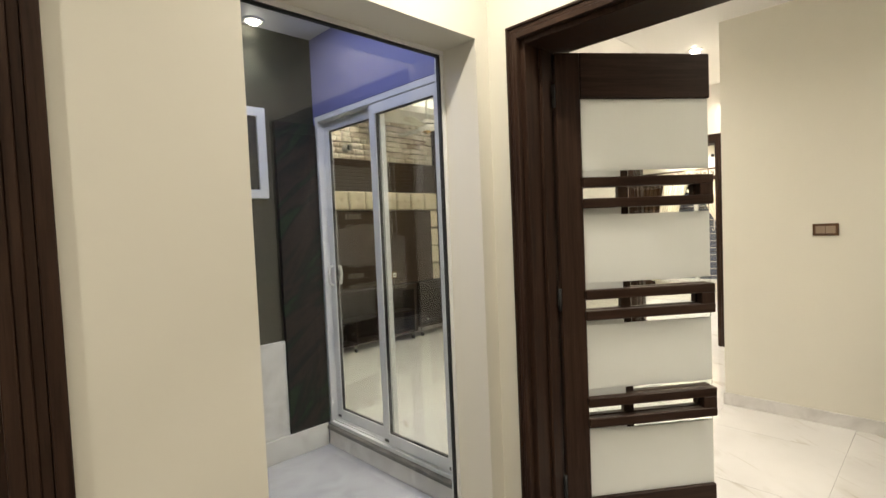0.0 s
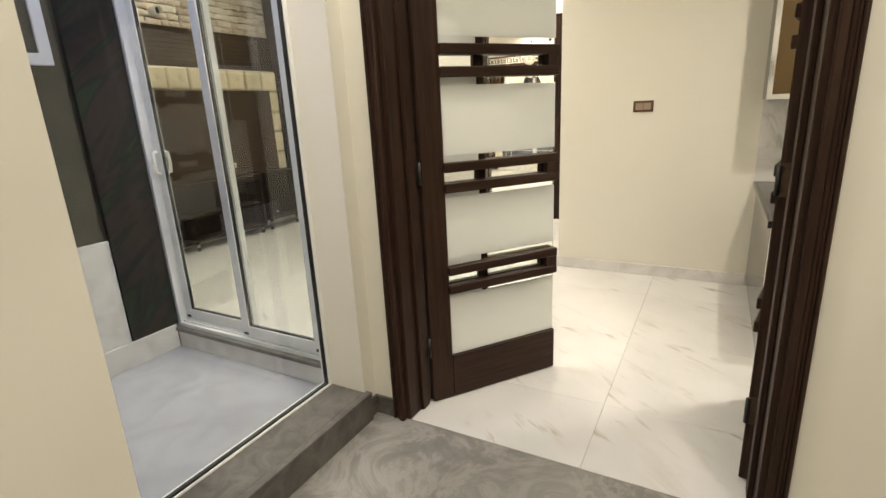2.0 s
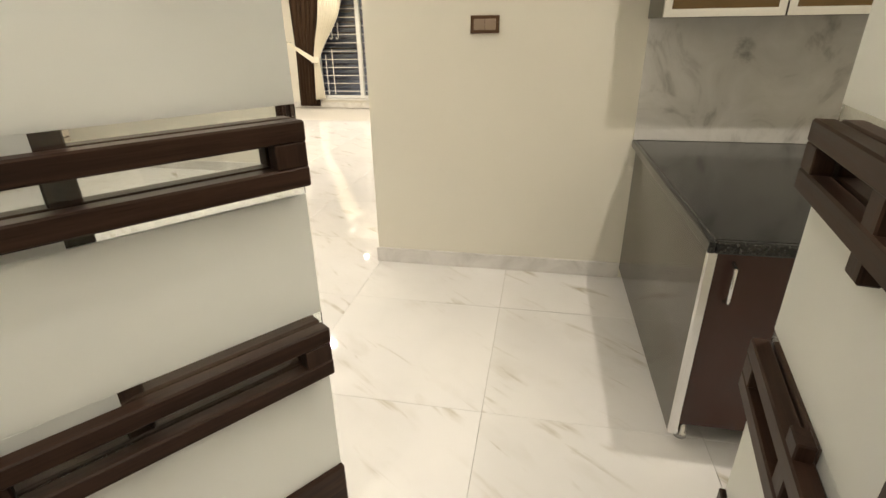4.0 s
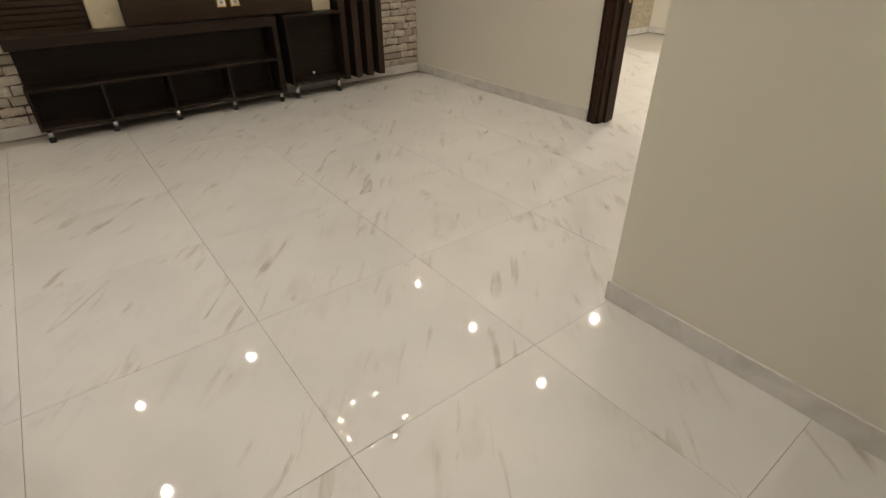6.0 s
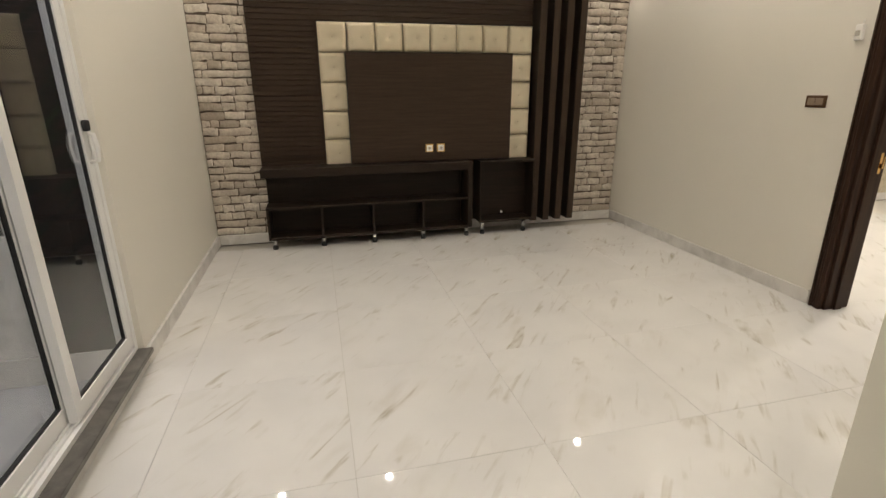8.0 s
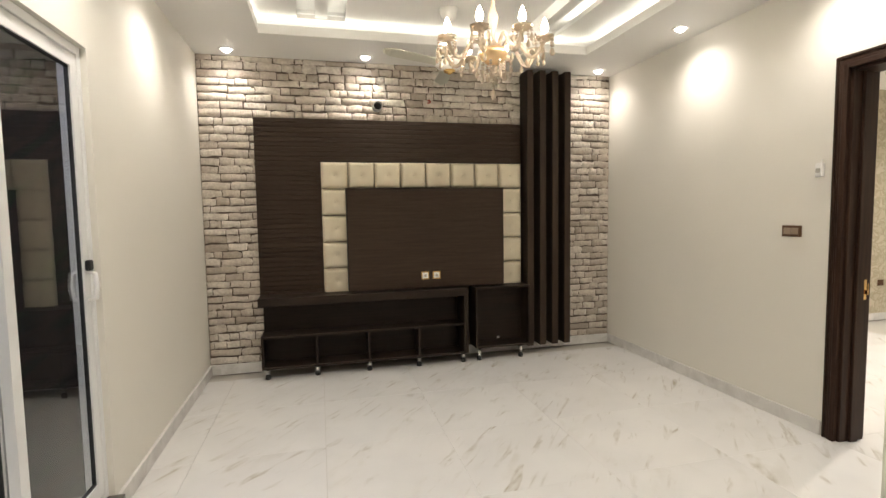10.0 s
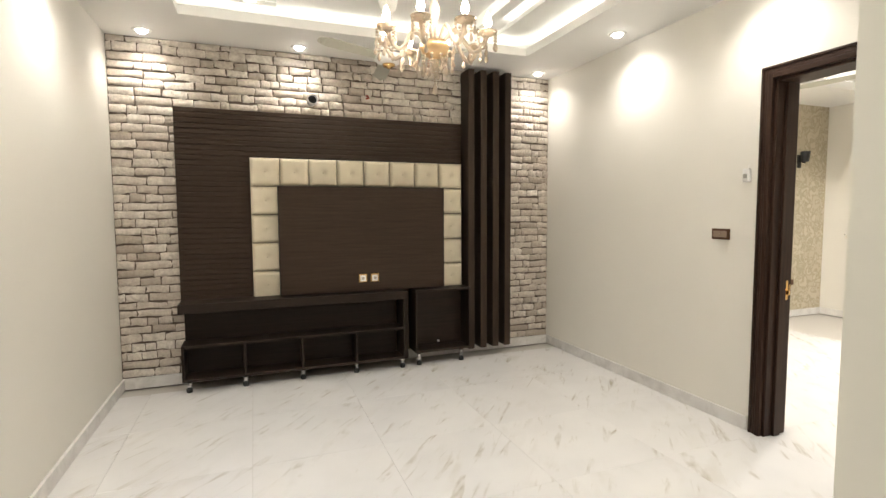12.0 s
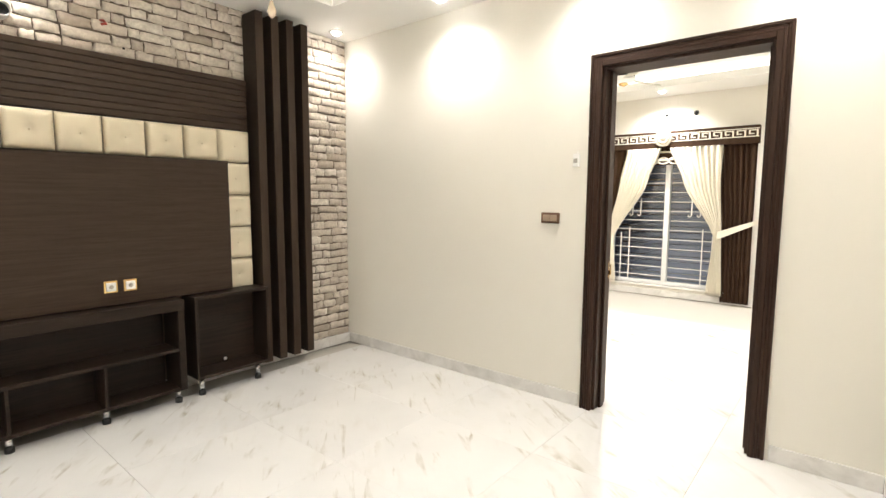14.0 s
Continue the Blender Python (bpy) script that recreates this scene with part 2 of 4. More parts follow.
def thing(name, loc, label, category, group="", turn=0.0, kind=""):
    """An empty at the base of a thing; its parts are built in the world's metres unless it is turned."""
    ob = new(name)
    ob.empty_display_size = 0.1
    ob.matrix_world = pose(*loc, 0, 0, turn)
    ORIGIN[ob.name] = Vector(loc) if turn == 0 else Vector()
    return tagged(ob, label, category, group, kind)


def part(name, bm, material, parent, label=""):
    shift = ORIGIN.get(parent.name, Vector())
    if shift.length:
        bmesh.ops.translate(bm, verts=bm.verts[:], vec=-shift)
    ob = new(name, mesh_of(name, bm, material))
    ob.parent = parent
    ORIGIN[ob.name] = shift
    return tagged(ob, label)


def placed(bm, m):
    bm.transform(m)
    return bm


def solid(name, bm, material, label, category="", kind="", group=""):
    ob = new(name, mesh_of(name, bm, material))
    ORIGIN[ob.name] = Vector()
    return tagged(ob, label, category, group, kind)


def slab_with_holes(a, b, c, holes, axis):
    """A plate between the pairs a and b (along and up), c thick, with rectangular holes (a0, a1, b0, b1); axis: what c runs along."""
    us = sorted({a[0], a[1], *[h[i] for h in holes for i in (0, 1)]})
    ws = sorted({b[0], b[1], *[h[i] for h in holes for i in (2, 3)]})
    us = [u for u in us if a[0] <= u <= a[1]]
    ws = [w for w in ws if b[0] <= w <= b[1]]

    def filled(i, j):
        if not (0 <= i < len(us) - 1 and 0 <= j < len(ws) - 1):
            return False
        u, w = (us[i] + us[i + 1]) / 2, (ws[j] + ws[j + 1]) / 2
        return not any(h[0] < u < h[1] and h[2] < w < h[3] for h in holes)

    def at(u, w, d):
        return {"x": (d, u, w), "y": (u, d, w), "z": (u, w, d)}[axis]

    bm = bmesh.new()
    for i in range(len(us) - 1):
        for j in range(len(ws) - 1):
            if not filled(i, j):
                continue
            u0, u1, w0, w1 = us[i], us[i + 1], ws[j], ws[j + 1]
            faces = [[(u0, w0, d), (u1, w0, d), (u1, w1, d), (u0, w1, d)] for d in c]
            if not filled(i - 1, j):
                faces.append([(u0, w0, c[0]), (u0, w1, c[0]), (u0, w1, c[1]), (u0, w0, c[1])])
            if not filled(i + 1, j):
                faces.append([(u1, w0, c[0]), (u1, w1, c[0]), (u1, w1, c[1]), (u1, w0, c[1])])
            if not filled(i, j - 1):
                faces.append([(u0, w0, c[0]), (u1, w0, c[0]), (u1, w0, c[1]), (u0, w0, c[1])])
            if not filled(i, j + 1):
                faces.append([(u0, w1, c[0]), (u1, w1, c[0]), (u1, w1, c[1]), (u0, w1, c[1])])
            for f in faces:
                bm.faces.new([bm.verts.new(at(*p)) for p in f])
    bmesh.ops.remove_doubles(bm, verts=bm.verts[:], dist=1e-5)
    bmesh.ops.recalc_face_normals(bm, faces=bm.faces[:])
    return bm


# ---------- structure ----------
H = 3.0  # ceiling
RX, TY = 4.25, 5.07  # lounge: right wall, television wall
DW = -0.25  # lobby face of the door wall
WX = -0.115  # light well face of the thin wall with the sliding door
BX, BY = 2.32, 0.86  # block wall and its corner
WY, WT = 1.05, 0.23  # lobby face of the window wall, and its thickness
FX = 8.9  # window wall of the far room
DOOR_A, DOOR_B, DOOR_H = -0.58, 0.883, 2.285  # double door opening
WIN_A, WIN_B, WIN_H = -1.365, -0.335, 2.315  # fixed window opening
SL_A, SL_B, SL_H = 1.46, 2.79, 2.325  # sliding door opening

solid("wall_west", slab_with_holes((-3.6, WY + WT), (0, H + 0.3), (DW, 0), [(DOOR_A, DOOR_B, -1, DOOR_H)], "x"), CREAM, "cream painted wall with a double door", "wall", "structure")
solid("wall_slider", slab_with_holes((WY + WT, TY + 0.2), (-0.1, H + 0.3), (WX, 0), [(SL_A, SL_B, 0.077, SL_H)], "x"), OFF_WHITE, "cream painted wall with a sliding glass door", "wall", "structure")
wall_tv = solid("wall_north", boxes((0, RX, TY, TY + 0.2, 0, H + 0.3)), MORTAR, "accent wall clad in pale split-stone bricks", "wall", "structure")
solid("wall_east", slab_with_holes((BY, TY + 0.2), (0, H + 0.3), (RX, RX + 0.2), [(1.46, 2.44, -1, 2.37)], "x"), OFF_WHITE, "cream painted wall with an open doorway", "wall", "structure")
solid("wall_block", boxes((BX, RX + 0.2, -3.6, BY, 0, H + 0.3)), CREAM, "cream painted wall corner beside the kitchen", "wall", "structure")
solid("wall_kitchen", boxes((0, BX, -3.8, -3.6, 0, H + 0.3)), CREAM, "cream painted kitchen end wall", "wall", "structure")
solid("wall_window", slab_with_holes((-4.2, DW), (0, H + 0.3), (WY, WY + WT), [(WIN_A, WIN_B, 0.12, WIN_H), (-2.83, -1.932, -1, 2.2)], "y"), CREAM, "cream painted lobby wall with a fixed window", "wall", "structure")
solid("wall_lobby_west", boxes((-4.4, -4.2, -2.4, 3.2, 0, H + 0.3)), CREAM, "cream painted lobby side wall", "wall", "structure")
solid("wall_lobby_south", boxes((-4.2, DW, -2.6, -2.4, 0, H + 0.3)), CREAM, "cream painted lobby end wall", "wall", "structure")
solid("wall_side_room", boxes((-4.2, -1.85, 2.95, 3.15, 0, H)), CREAM, "cream painted wall of the side room", "wall", "structure")
solid("wall_far_window", slab_with_holes((-1.2, 5.2), (0, H + 0.3), (FX, FX + 0.2), [(2.44, 4.12, 0.17, 2.20)], "x"), OFF_WHITE, "cream painted wall round a wide window", "wall", "structure")
solid("wall_far_south", boxes((RX + 0.2, FX, -1.4, -1.2, 0, H + 0.3)), OFF_WHITE, "cream painted end wall", "wall", "structure")

WALLPAPER = mat("beige_patterned_wallpaper", (0.5, 0.45, 0.33), 0.6)
v = coords(WALLPAPER)
set_colour(WALLPAPER, ramp(WALLPAPER, noise_of(WALLPAPER, v, 7, 3, 0.5, 1.6), [(0.4, (0.52, 0.46, 0.34)), (0.52, (0.40, 0.345, 0.235)), (0.6, (0.56, 0.50, 0.38))]))
solid("wall_far_north", boxes((RX + 0.2, FX, 4.97, 5.17, 0, H + 0.3)), WALLPAPER, "beige patterned wallpaper accent wall", "wall", "structure")

# floors
solid("ground", boxes((0.0, FX + 0.2, -3.8, 5.3, -0.2, -0.012), (DW, 0.0, -3.8, WY + WT, -0.2, -0.012)), GROUT, "grey grout bed under the floor tiles", "floor", "structure")
solid("floor_lobby", boxes((-4.4, DW + 0.004, -2.6, WY, -0.2, 0.0), (-4.4, -1.85, WY, 3.2, -0.2, 0.0)), GREY_MARBLE, "grey veined polished marble lobby floor", "floor", "structure")

# light well behind the fixed window
WELL_B, WELL_F, WELL_C = 2.80, -0.035, 2.87
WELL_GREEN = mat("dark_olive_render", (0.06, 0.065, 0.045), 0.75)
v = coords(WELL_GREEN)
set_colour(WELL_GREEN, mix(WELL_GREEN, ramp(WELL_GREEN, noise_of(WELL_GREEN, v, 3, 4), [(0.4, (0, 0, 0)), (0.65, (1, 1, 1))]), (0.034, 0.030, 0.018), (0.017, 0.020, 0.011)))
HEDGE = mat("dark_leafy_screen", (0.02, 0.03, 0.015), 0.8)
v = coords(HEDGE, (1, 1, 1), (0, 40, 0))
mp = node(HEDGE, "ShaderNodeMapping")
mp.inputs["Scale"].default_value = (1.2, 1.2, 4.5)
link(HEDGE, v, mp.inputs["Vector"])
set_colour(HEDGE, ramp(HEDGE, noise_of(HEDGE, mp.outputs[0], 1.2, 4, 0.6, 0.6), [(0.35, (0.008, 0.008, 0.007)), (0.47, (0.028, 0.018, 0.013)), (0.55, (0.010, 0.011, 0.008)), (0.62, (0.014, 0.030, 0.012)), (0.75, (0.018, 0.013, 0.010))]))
WELL_MARBLE = mat("pale_bluish_marble", (0.5, 0.5, 0.52), 0.2)
v = coords(WELL_MARBLE)
set_colour(WELL_MARBLE, mix(WELL_MARBLE, ramp(WELL_MARBLE, noise_of(WELL_MARBLE, v, 4, 5, 0.6, 0.8), [(0.42, (0, 0, 0)), (0.7, (1, 1, 1))]), (0.41, 0.41, 0.44), (0.34, 0.34, 0.37)))
VIOLET = paint("pale_lilac_render", (0.19, 0.20, 0.40))
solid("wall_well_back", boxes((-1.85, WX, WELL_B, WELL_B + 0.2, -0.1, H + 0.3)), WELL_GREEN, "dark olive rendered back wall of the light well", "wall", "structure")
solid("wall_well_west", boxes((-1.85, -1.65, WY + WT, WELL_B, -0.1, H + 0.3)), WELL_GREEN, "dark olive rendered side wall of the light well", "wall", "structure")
solid("wall_well_east", slab_with_holes((WY + WT, WELL_B), (WELL_F, WELL_C), (WX - 0.006, WX - 0.001), [(SL_A, SL_B, 0.077, SL_H)], "x"), VIOLET, "pale lilac rendered wall round the sliding door", "wall", "structure")
solid("floor_well", boxes((-1.65, WX - 0.006, WY + WT, WELL_B, WELL_F - 0.02, WELL_F)), WELL_MARBLE, "pale marble floor of the light well", "floor", "structure")
solid("ceiling_well", slab_with_holes((-1.65, WX), (WY + WT, WELL_B), (WELL_C, WELL_C + 0.08), [(-1.5, -0.32, 1.40, 2.45)], "z"), WHITE, "white ceiling edge round the open light well", "ceiling", "structure")
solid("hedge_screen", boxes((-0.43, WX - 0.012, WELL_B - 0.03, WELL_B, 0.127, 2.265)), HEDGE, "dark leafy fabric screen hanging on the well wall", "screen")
solid("marble_panel", boxes((-1.10, -0.433, WELL_B - 0.02, WELL_B, 0.127, 0.775), edge=0.002), SKIRT, "white veined marble panel leaning at the wall foot", "panel", "structure")
solid("skirting_well", boxes((-1.65, WX - 0.03, WELL_B - 0.035, WELL_B - 0.002, WELL_F, 0.125), (WX - 0.026, WX - 0.0065, WY + WT, WELL_B - 0.036, WELL_F, 0.074), edge=0.002), SKIRT, "pale marble skirting of the light well", "skirting", "structure")

# ceilings
TX0, TX1, TY0, TY1 = 0.60, 3.60, 1.55, 4.42
solid("ceiling", slab_with_holes((0, RX), (-3.6, TY), (H, H + 0.05), [(TX0, TX1, TY0, TY1)], "z"), WHITE, "white gypsum ceiling round a lit tray", "ceiling", "structure")
SLOTS = [(0.93, 1.32), (2.88, 3.27)]
SLOT_Y = TY1 + 0.02
solid("ceiling_tray", slab_with_holes((TX0 - 0.2, TX1 + 0.2), (TY0 - 0.2, TY1 + 0.2), (H + 0.15, H + 0.19), [(a, b, TY0 + 0.15, SLOT_Y) for a, b in SLOTS], "z"), WHITE, "white recessed tray ceiling with two lit slots", "ceiling", "structure")
solid("ceiling_slots", boxes(*[d for a, b in SLOTS for d in ((a - 0.1, b + 0.1, TY0 + 0.03, TY0 + 0.05, H + 0.192, H + 0.29), (a - 0.1, b + 0.1, SLOT_Y + 0.10, SLOT_Y + 0.12, H + 0.192, H + 0.29), (a - 0.12, a - 0.1, TY0 + 0.03, SLOT_Y + 0.12, H + 0.192, H + 0.29), (b + 0.1, b + 0.12, TY0 + 0.03, SLOT_Y + 0.12, H + 0.192, H + 0.29))], *[(a - 0.1, b + 0.1, TY0 + 0.05, SLOT_Y + 0.10, H + 0.26, H + 0.29) for a, b in SLOTS], *[((a + b) / 2 - 0.05, (a + b) / 2 + 0.05, TY0 + 0.15, SLOT_Y, H + 0.16, H + 0.259) for a, b in SLOTS]), WHITE, "white backs of the ceiling slots", "ceiling", "structure")
solid("trim_tray", slab_with_holes((TX0 - 0.02, TX1 + 0.02), (TY0 - 0.02, TY1 + 0.02), (H - 0.004, H + 0.07), [(TX0 + 0.02, TX1 - 0.02, TY0 + 0.02, TY1 - 0.02)], "z"), WHITE, "white cornice lip of the tray ceiling", "trim", "structure")
solid("ceiling_tray_sides", slab_with_holes((TX0 - 0.22, TX1 + 0.22), (TY0 - 0.22, TY1 + 0.22), (H + 0.052, H + 0.15), [(TX0 - 0.2, TX1 + 0.2, TY0 - 0.2, TY1 + 0.2)], "z"), WHITE, "white sides of the tray recess", "ceiling", "structure")
solid("ceiling_lobby", boxes((-4.4, DW, -2.6, WY, H, H + 0.1)), WHITE, "white lobby ceiling", "ceiling", "structure")
solid("ceiling_side_room", boxes((-4.4, -1.85, WY + WT, 3.2, H, H + 0.1)), WHITE, "white side room ceiling", "ceiling", "structure")
solid("ceiling_far_room", slab_with_holes((RX + 0.2, FX), (-1.2, 4.97), (H, H + 0.1), [(5.75, 8.2, 0.6, 4.2)], "z"), WHITE, "white gypsum ceiling round a lit tray", "ceiling", "structure")
solid("ceiling_far_sides", slab_with_holes((5.53, 8.42), (0.38, 4.42), (H + 0.102, H + 0.18), [(5.55, 8.4, 0.4, 4.4)], "z"), WHITE, "white sides of the tray recess", "ceiling", "structure")
solid("ceiling_far_tray", boxes((5.55, 8.4, 0.4, 4.4, H + 0.18, H + 0.24)), WHITE, "white recessed tray ceiling", "ceiling", "structure")
solid("roof", boxes((0.0, RX + 0.2, -3.8, 5.3, H + 0.32, H + 0.42), (-4.4, DW, -2.6, WY + 0.1, H + 0.32, H + 0.42), (RX + 0.2, FX + 0.2, -1.4, 5.3, H + 0.32, H + 0.42)), WHITE, "concrete roof slab", "roof", "structure")


def led_strip(name, *dims, glow_of=LED):
    solid(name, boxes(*dims), glow_of, "warm white glowing led strip in the ceiling cove", "led strip", group="led strips")


r = 0.012
led_strip("led_strip", (TX0 - 0.06, TX0 - 0.03, TY0, TY1, H + 0.055, H + 0.055 + r))
led_strip("led_strip", (TX1 + 0.03, TX1 + 0.06, TY0, TY1, H + 0.055, H + 0.055 + r))
led_strip("led_strip", (TX0, TX1, TY1 + 0.03, TY1 + 0.06, H + 0.055, H + 0.055 + r))
led_strip("led_strip", (TX0, TX1, TY0 - 0.06, TY0 - 0.03, H + 0.055, H + 0.055 + r))
for a, b in SLOTS:
    led_strip("led_strip", (a - 0.05, a - 0.02, TY0 + 0.2, TY1 - 0.15, H + 0.192, H + 0.192 + r))
    led_strip("led_strip", (b + 0.02, b + 0.05, TY0 + 0.2, TY1 - 0.15, H + 0.192, H + 0.192 + r))
    led_strip("led_strip", (a, b, SLOT_Y + 0.03, SLOT_Y + 0.06, H + 0.192, H + 0.192 + r), glow_of=LED_SOFT)
led_strip("led_strip", (8.24, 8.27, 0.7, 4.1, H + 0.102, H + 0.102 + r))
led_strip("led_strip", (5.68, 5.71, 0.7, 4.1, H + 0.102, H + 0.102 + r))
led_strip("led_strip", (5.8, 8.1, 4.23, 4.26, H + 0.102, H + 0.102 + r))


# skirting boards
def skirting(*dims):
    solid("baseboard", boxes(*dims, edge=0.002), SKIRT, "pale grey marble skirting", "skirting", "structure", "skirting boards")


S = 0.095
skirting((0, 0.02, SL_B + 0.004, TY, 0, S))
skirting((0, 0.012, 0.945, SL_A - 0.004, 0, S))
skirting((0, 0.012, SL_A - 0.002, SL_B + 0.002, 0, 0.077))
skirting((0.02, RX - 0.012, TY - 0.03, TY, 0, S))
skirting((RX - 0.012, RX, 2.53, TY - 0.03, 0, S))
skirting((RX - 0.012, RX, BY + 0.012, 1.37, 0, S))
skirting((BX - 0.012, BX, -0.605, BY + 0.012, 0, S))
skirting((BX, RX - 0.012, BY, BY + 0.012, 0, S))
skirting((FX - 0.012, FX, -1.2, 4.97, 0, S))
skirting((RX + 0.2, FX - 0.012, 4.958, 4.97, 0, S))
solid("skirting_lobby", boxes((DW - 0.014, DW, 0.938, WY - 0.001, 0, S), (-0.318, DW - 0.015, WY - 0.014, WY - 0.001, 0, S), (-1.828, WIN_A - 0.012, WY - 0.014, WY - 0.001, 0, S), edge=0.002), GRANITE, "dark granite lobby skirting", "skirting", "structure")
solid("window_sill", boxes((WIN_A - 0.01, -0.32, WY - 0.03, WY + 0.001, 0.0, 0.118), (WIN_A + 0.002, WIN_B - 0.002, WY + 0.001, WY + 0.195, 0.122, 0.15), (WIN_A - 0.01, -0.32, WY - 0.036, WY + 0.001, 0.118, 0.15), edge=0.003), GRANITE, "dark grey granite sill under the fixed window", "sill", "structure")
solid("door_sill", boxes((WX - 0.04, 0.046, SL_A + 0.002, SL_B - 0.002, 0.0785, 0.105), edge=0.003), GRANITE, "dark grey granite sill of the sliding door", "sill", "structure")


# ---------- lamps ----------
def downlight(x, y, watts, z=H, spread=150, colour=(1.0, 0.93, 0.82), group="lounge downlights"):
    t = thing("ceiling_downlight", (x, y, z), "round white recessed ceiling downlight, switched on", "downlight", group)
    part("trim_ring", lathe([(0.041, -0.001), (0.046, -0.006), (0.070, -0.005), (0.073, 0.0)], 24, (x, y, z)), PLASTIC, t)
    part("diffuser", lathe([(0.0, -0.030), (0.016, -0.028), (0.031, -0.020), (0.040, -0.006), (0.042, 0.0)], 24, (x, y, z)), LAMP, t, "glowing warm white diffuser")
    data = bpy.data.lights.new("downlight_beam", "SPOT")
    data.energy, data.color, data.spot_size, data.spot_blend, data.shadow_soft_size = watts, colour, radians(spread), 1.0, 0.035
    lamp = new("downlight_beam", data)
    lamp.location = (x, y, z - 0.04)
    return t


for x, y in ((0.3, 4.88), (1.53, 4.88), (4.0, 4.88), (4.0, 3.63), (4.0, 2.42), (0.3, 3.63), (0.3, 2.42), (0.3, 1.21), (1.53, 1.21), (2.85, 1.21), (4.0, 1.21)):
    downlight(x, y, 21 if y > 4.5 else 38 if x < 1 else 33, spread=145)
for x, y in ((0.9, -1.0), (1.55, -2.2)):
    downlight(x, y, 74, spread=168, group="kitchen downlights")
for x, y in ((-2.7, -1.3), (-1.2, -1.2), (-0.75, 0.62), (-2.7, 0.5)):
    downlight(x, y, 49, spread=165, group="lobby downlights")
for x, y in ((5.2, 4.5), (7.0, 4.5), (8.5, 3.3), (8.5, 1.2), (5.39, 2.77), (6.7, 0.2)):
    downlight(x, y, 145, group="far room downlights")
downlight(-0.56, 2.72, 14, z=WELL_C, spread=75, colour=(1.0, 0.95, 0.85), group="well downlight")
# unseen area lamp, added to brighten the side room behind its door
data = bpy.data.lights.new("side_room_fill", "AREA")
data.energy, data.size, data.color = 30, 0.5, (1.0, 0.93, 0.82)
new("side_room_fill", data).location = (-3.0, 2.2, H - 0.03)
data = bpy.data.lights.new("well_skylight", "AREA")
data.shape, data.size, data.size_y = "RECTANGLE", 1.0, 1.0
data.energy, data.color = 9.5, (0.62, 0.67, 1.0)
new("well_skylight", data).location = (-0.92, 1.92, WELL_C + 0.07)


# ---------- door frames ----------
def door_frame(name, x0, x1, y0, y1, top, label, wide=1.0):
    """A timber lining in a wall between x0 and x1 for an opening y0 to y1, with stepped architraves on its faces."""
    t = thing(name, ((x0 + x1) / 2, (y0 + y1) / 2, 0), label, "door frame", kind="structure")
    n = 0.03
    part("jamb", boxes((x0, x1, y0, y0 + n, 0, top), edge=0.003), WOOD, t)
    part("jamb", boxes((x0, x1, y1 - n, y1, 0, top), edge=0.003), WOOD, t)
    part("head", boxes((x0, x1, y0 + n, y1 - n, top - n, top), edge=0.003), WOOD, t)
    mid = (x0 + x1) / 2
    part("stop", boxes((mid - 0.03, mid + 0.03, y0 + n, y0 + n + 0.018, 0, top - n), edge=0.003), WOOD, t)
    part("stop", boxes((mid - 0.03, mid + 0.03, y1 - n - 0.018, y1 - n, 0, top - n), edge=0.003), WOOD, t)
    for s, x in ((-1, x0), (1, x1)):
        for k, (w0, w1, d) in enumerate(((-0.012, 0.020, 0.030), (0.020, 0.038, 0.024), (0.038, 0.053, 0.018), (0.053, 0.070, 0.024))):
            a, b = sorted((x, x + s * d))
            w0, w1 = w0 * wide, w1 * wide
            part("architrave", boxes((a, b, y0 - w1, y0 - w0, 0, top + w1), edge=0.003), WOOD, t)
            part("architrave", boxes((a, b, y1 + w0, y1 + w1, 0, top + w1), edge=0.003), WOOD, t)
            part("architrave", boxes((a, b, y0 - w0, y1 + w0, top + w0, top + w1), edge=0.003), WOOD_X, t)
    return t


door_frame("door_frame_lobby", DW, 0.0, DOOR_A, DOOR_B, DOOR_H, "dark walnut double door frame with stepped architraves", 0.75)
east = door_frame("door_frame_east", RX, RX + 0.2, 1.46, 2.44, 2.37, "dark walnut doorway frame with stepped architraves")
part("strike_plate", boxes((RX + 0.142, RX + 0.168, 2.404, 2.411, 0.92, 1.05), (RX + 0.148, RX + 0.162, 2.385, 2.404, 0.955, 0.985), (RX + 0.151, RX + 0.159, 2.385, 2.391, 0.985, 1.03), edge=0.002), BRASS, east, "brass strike plate")


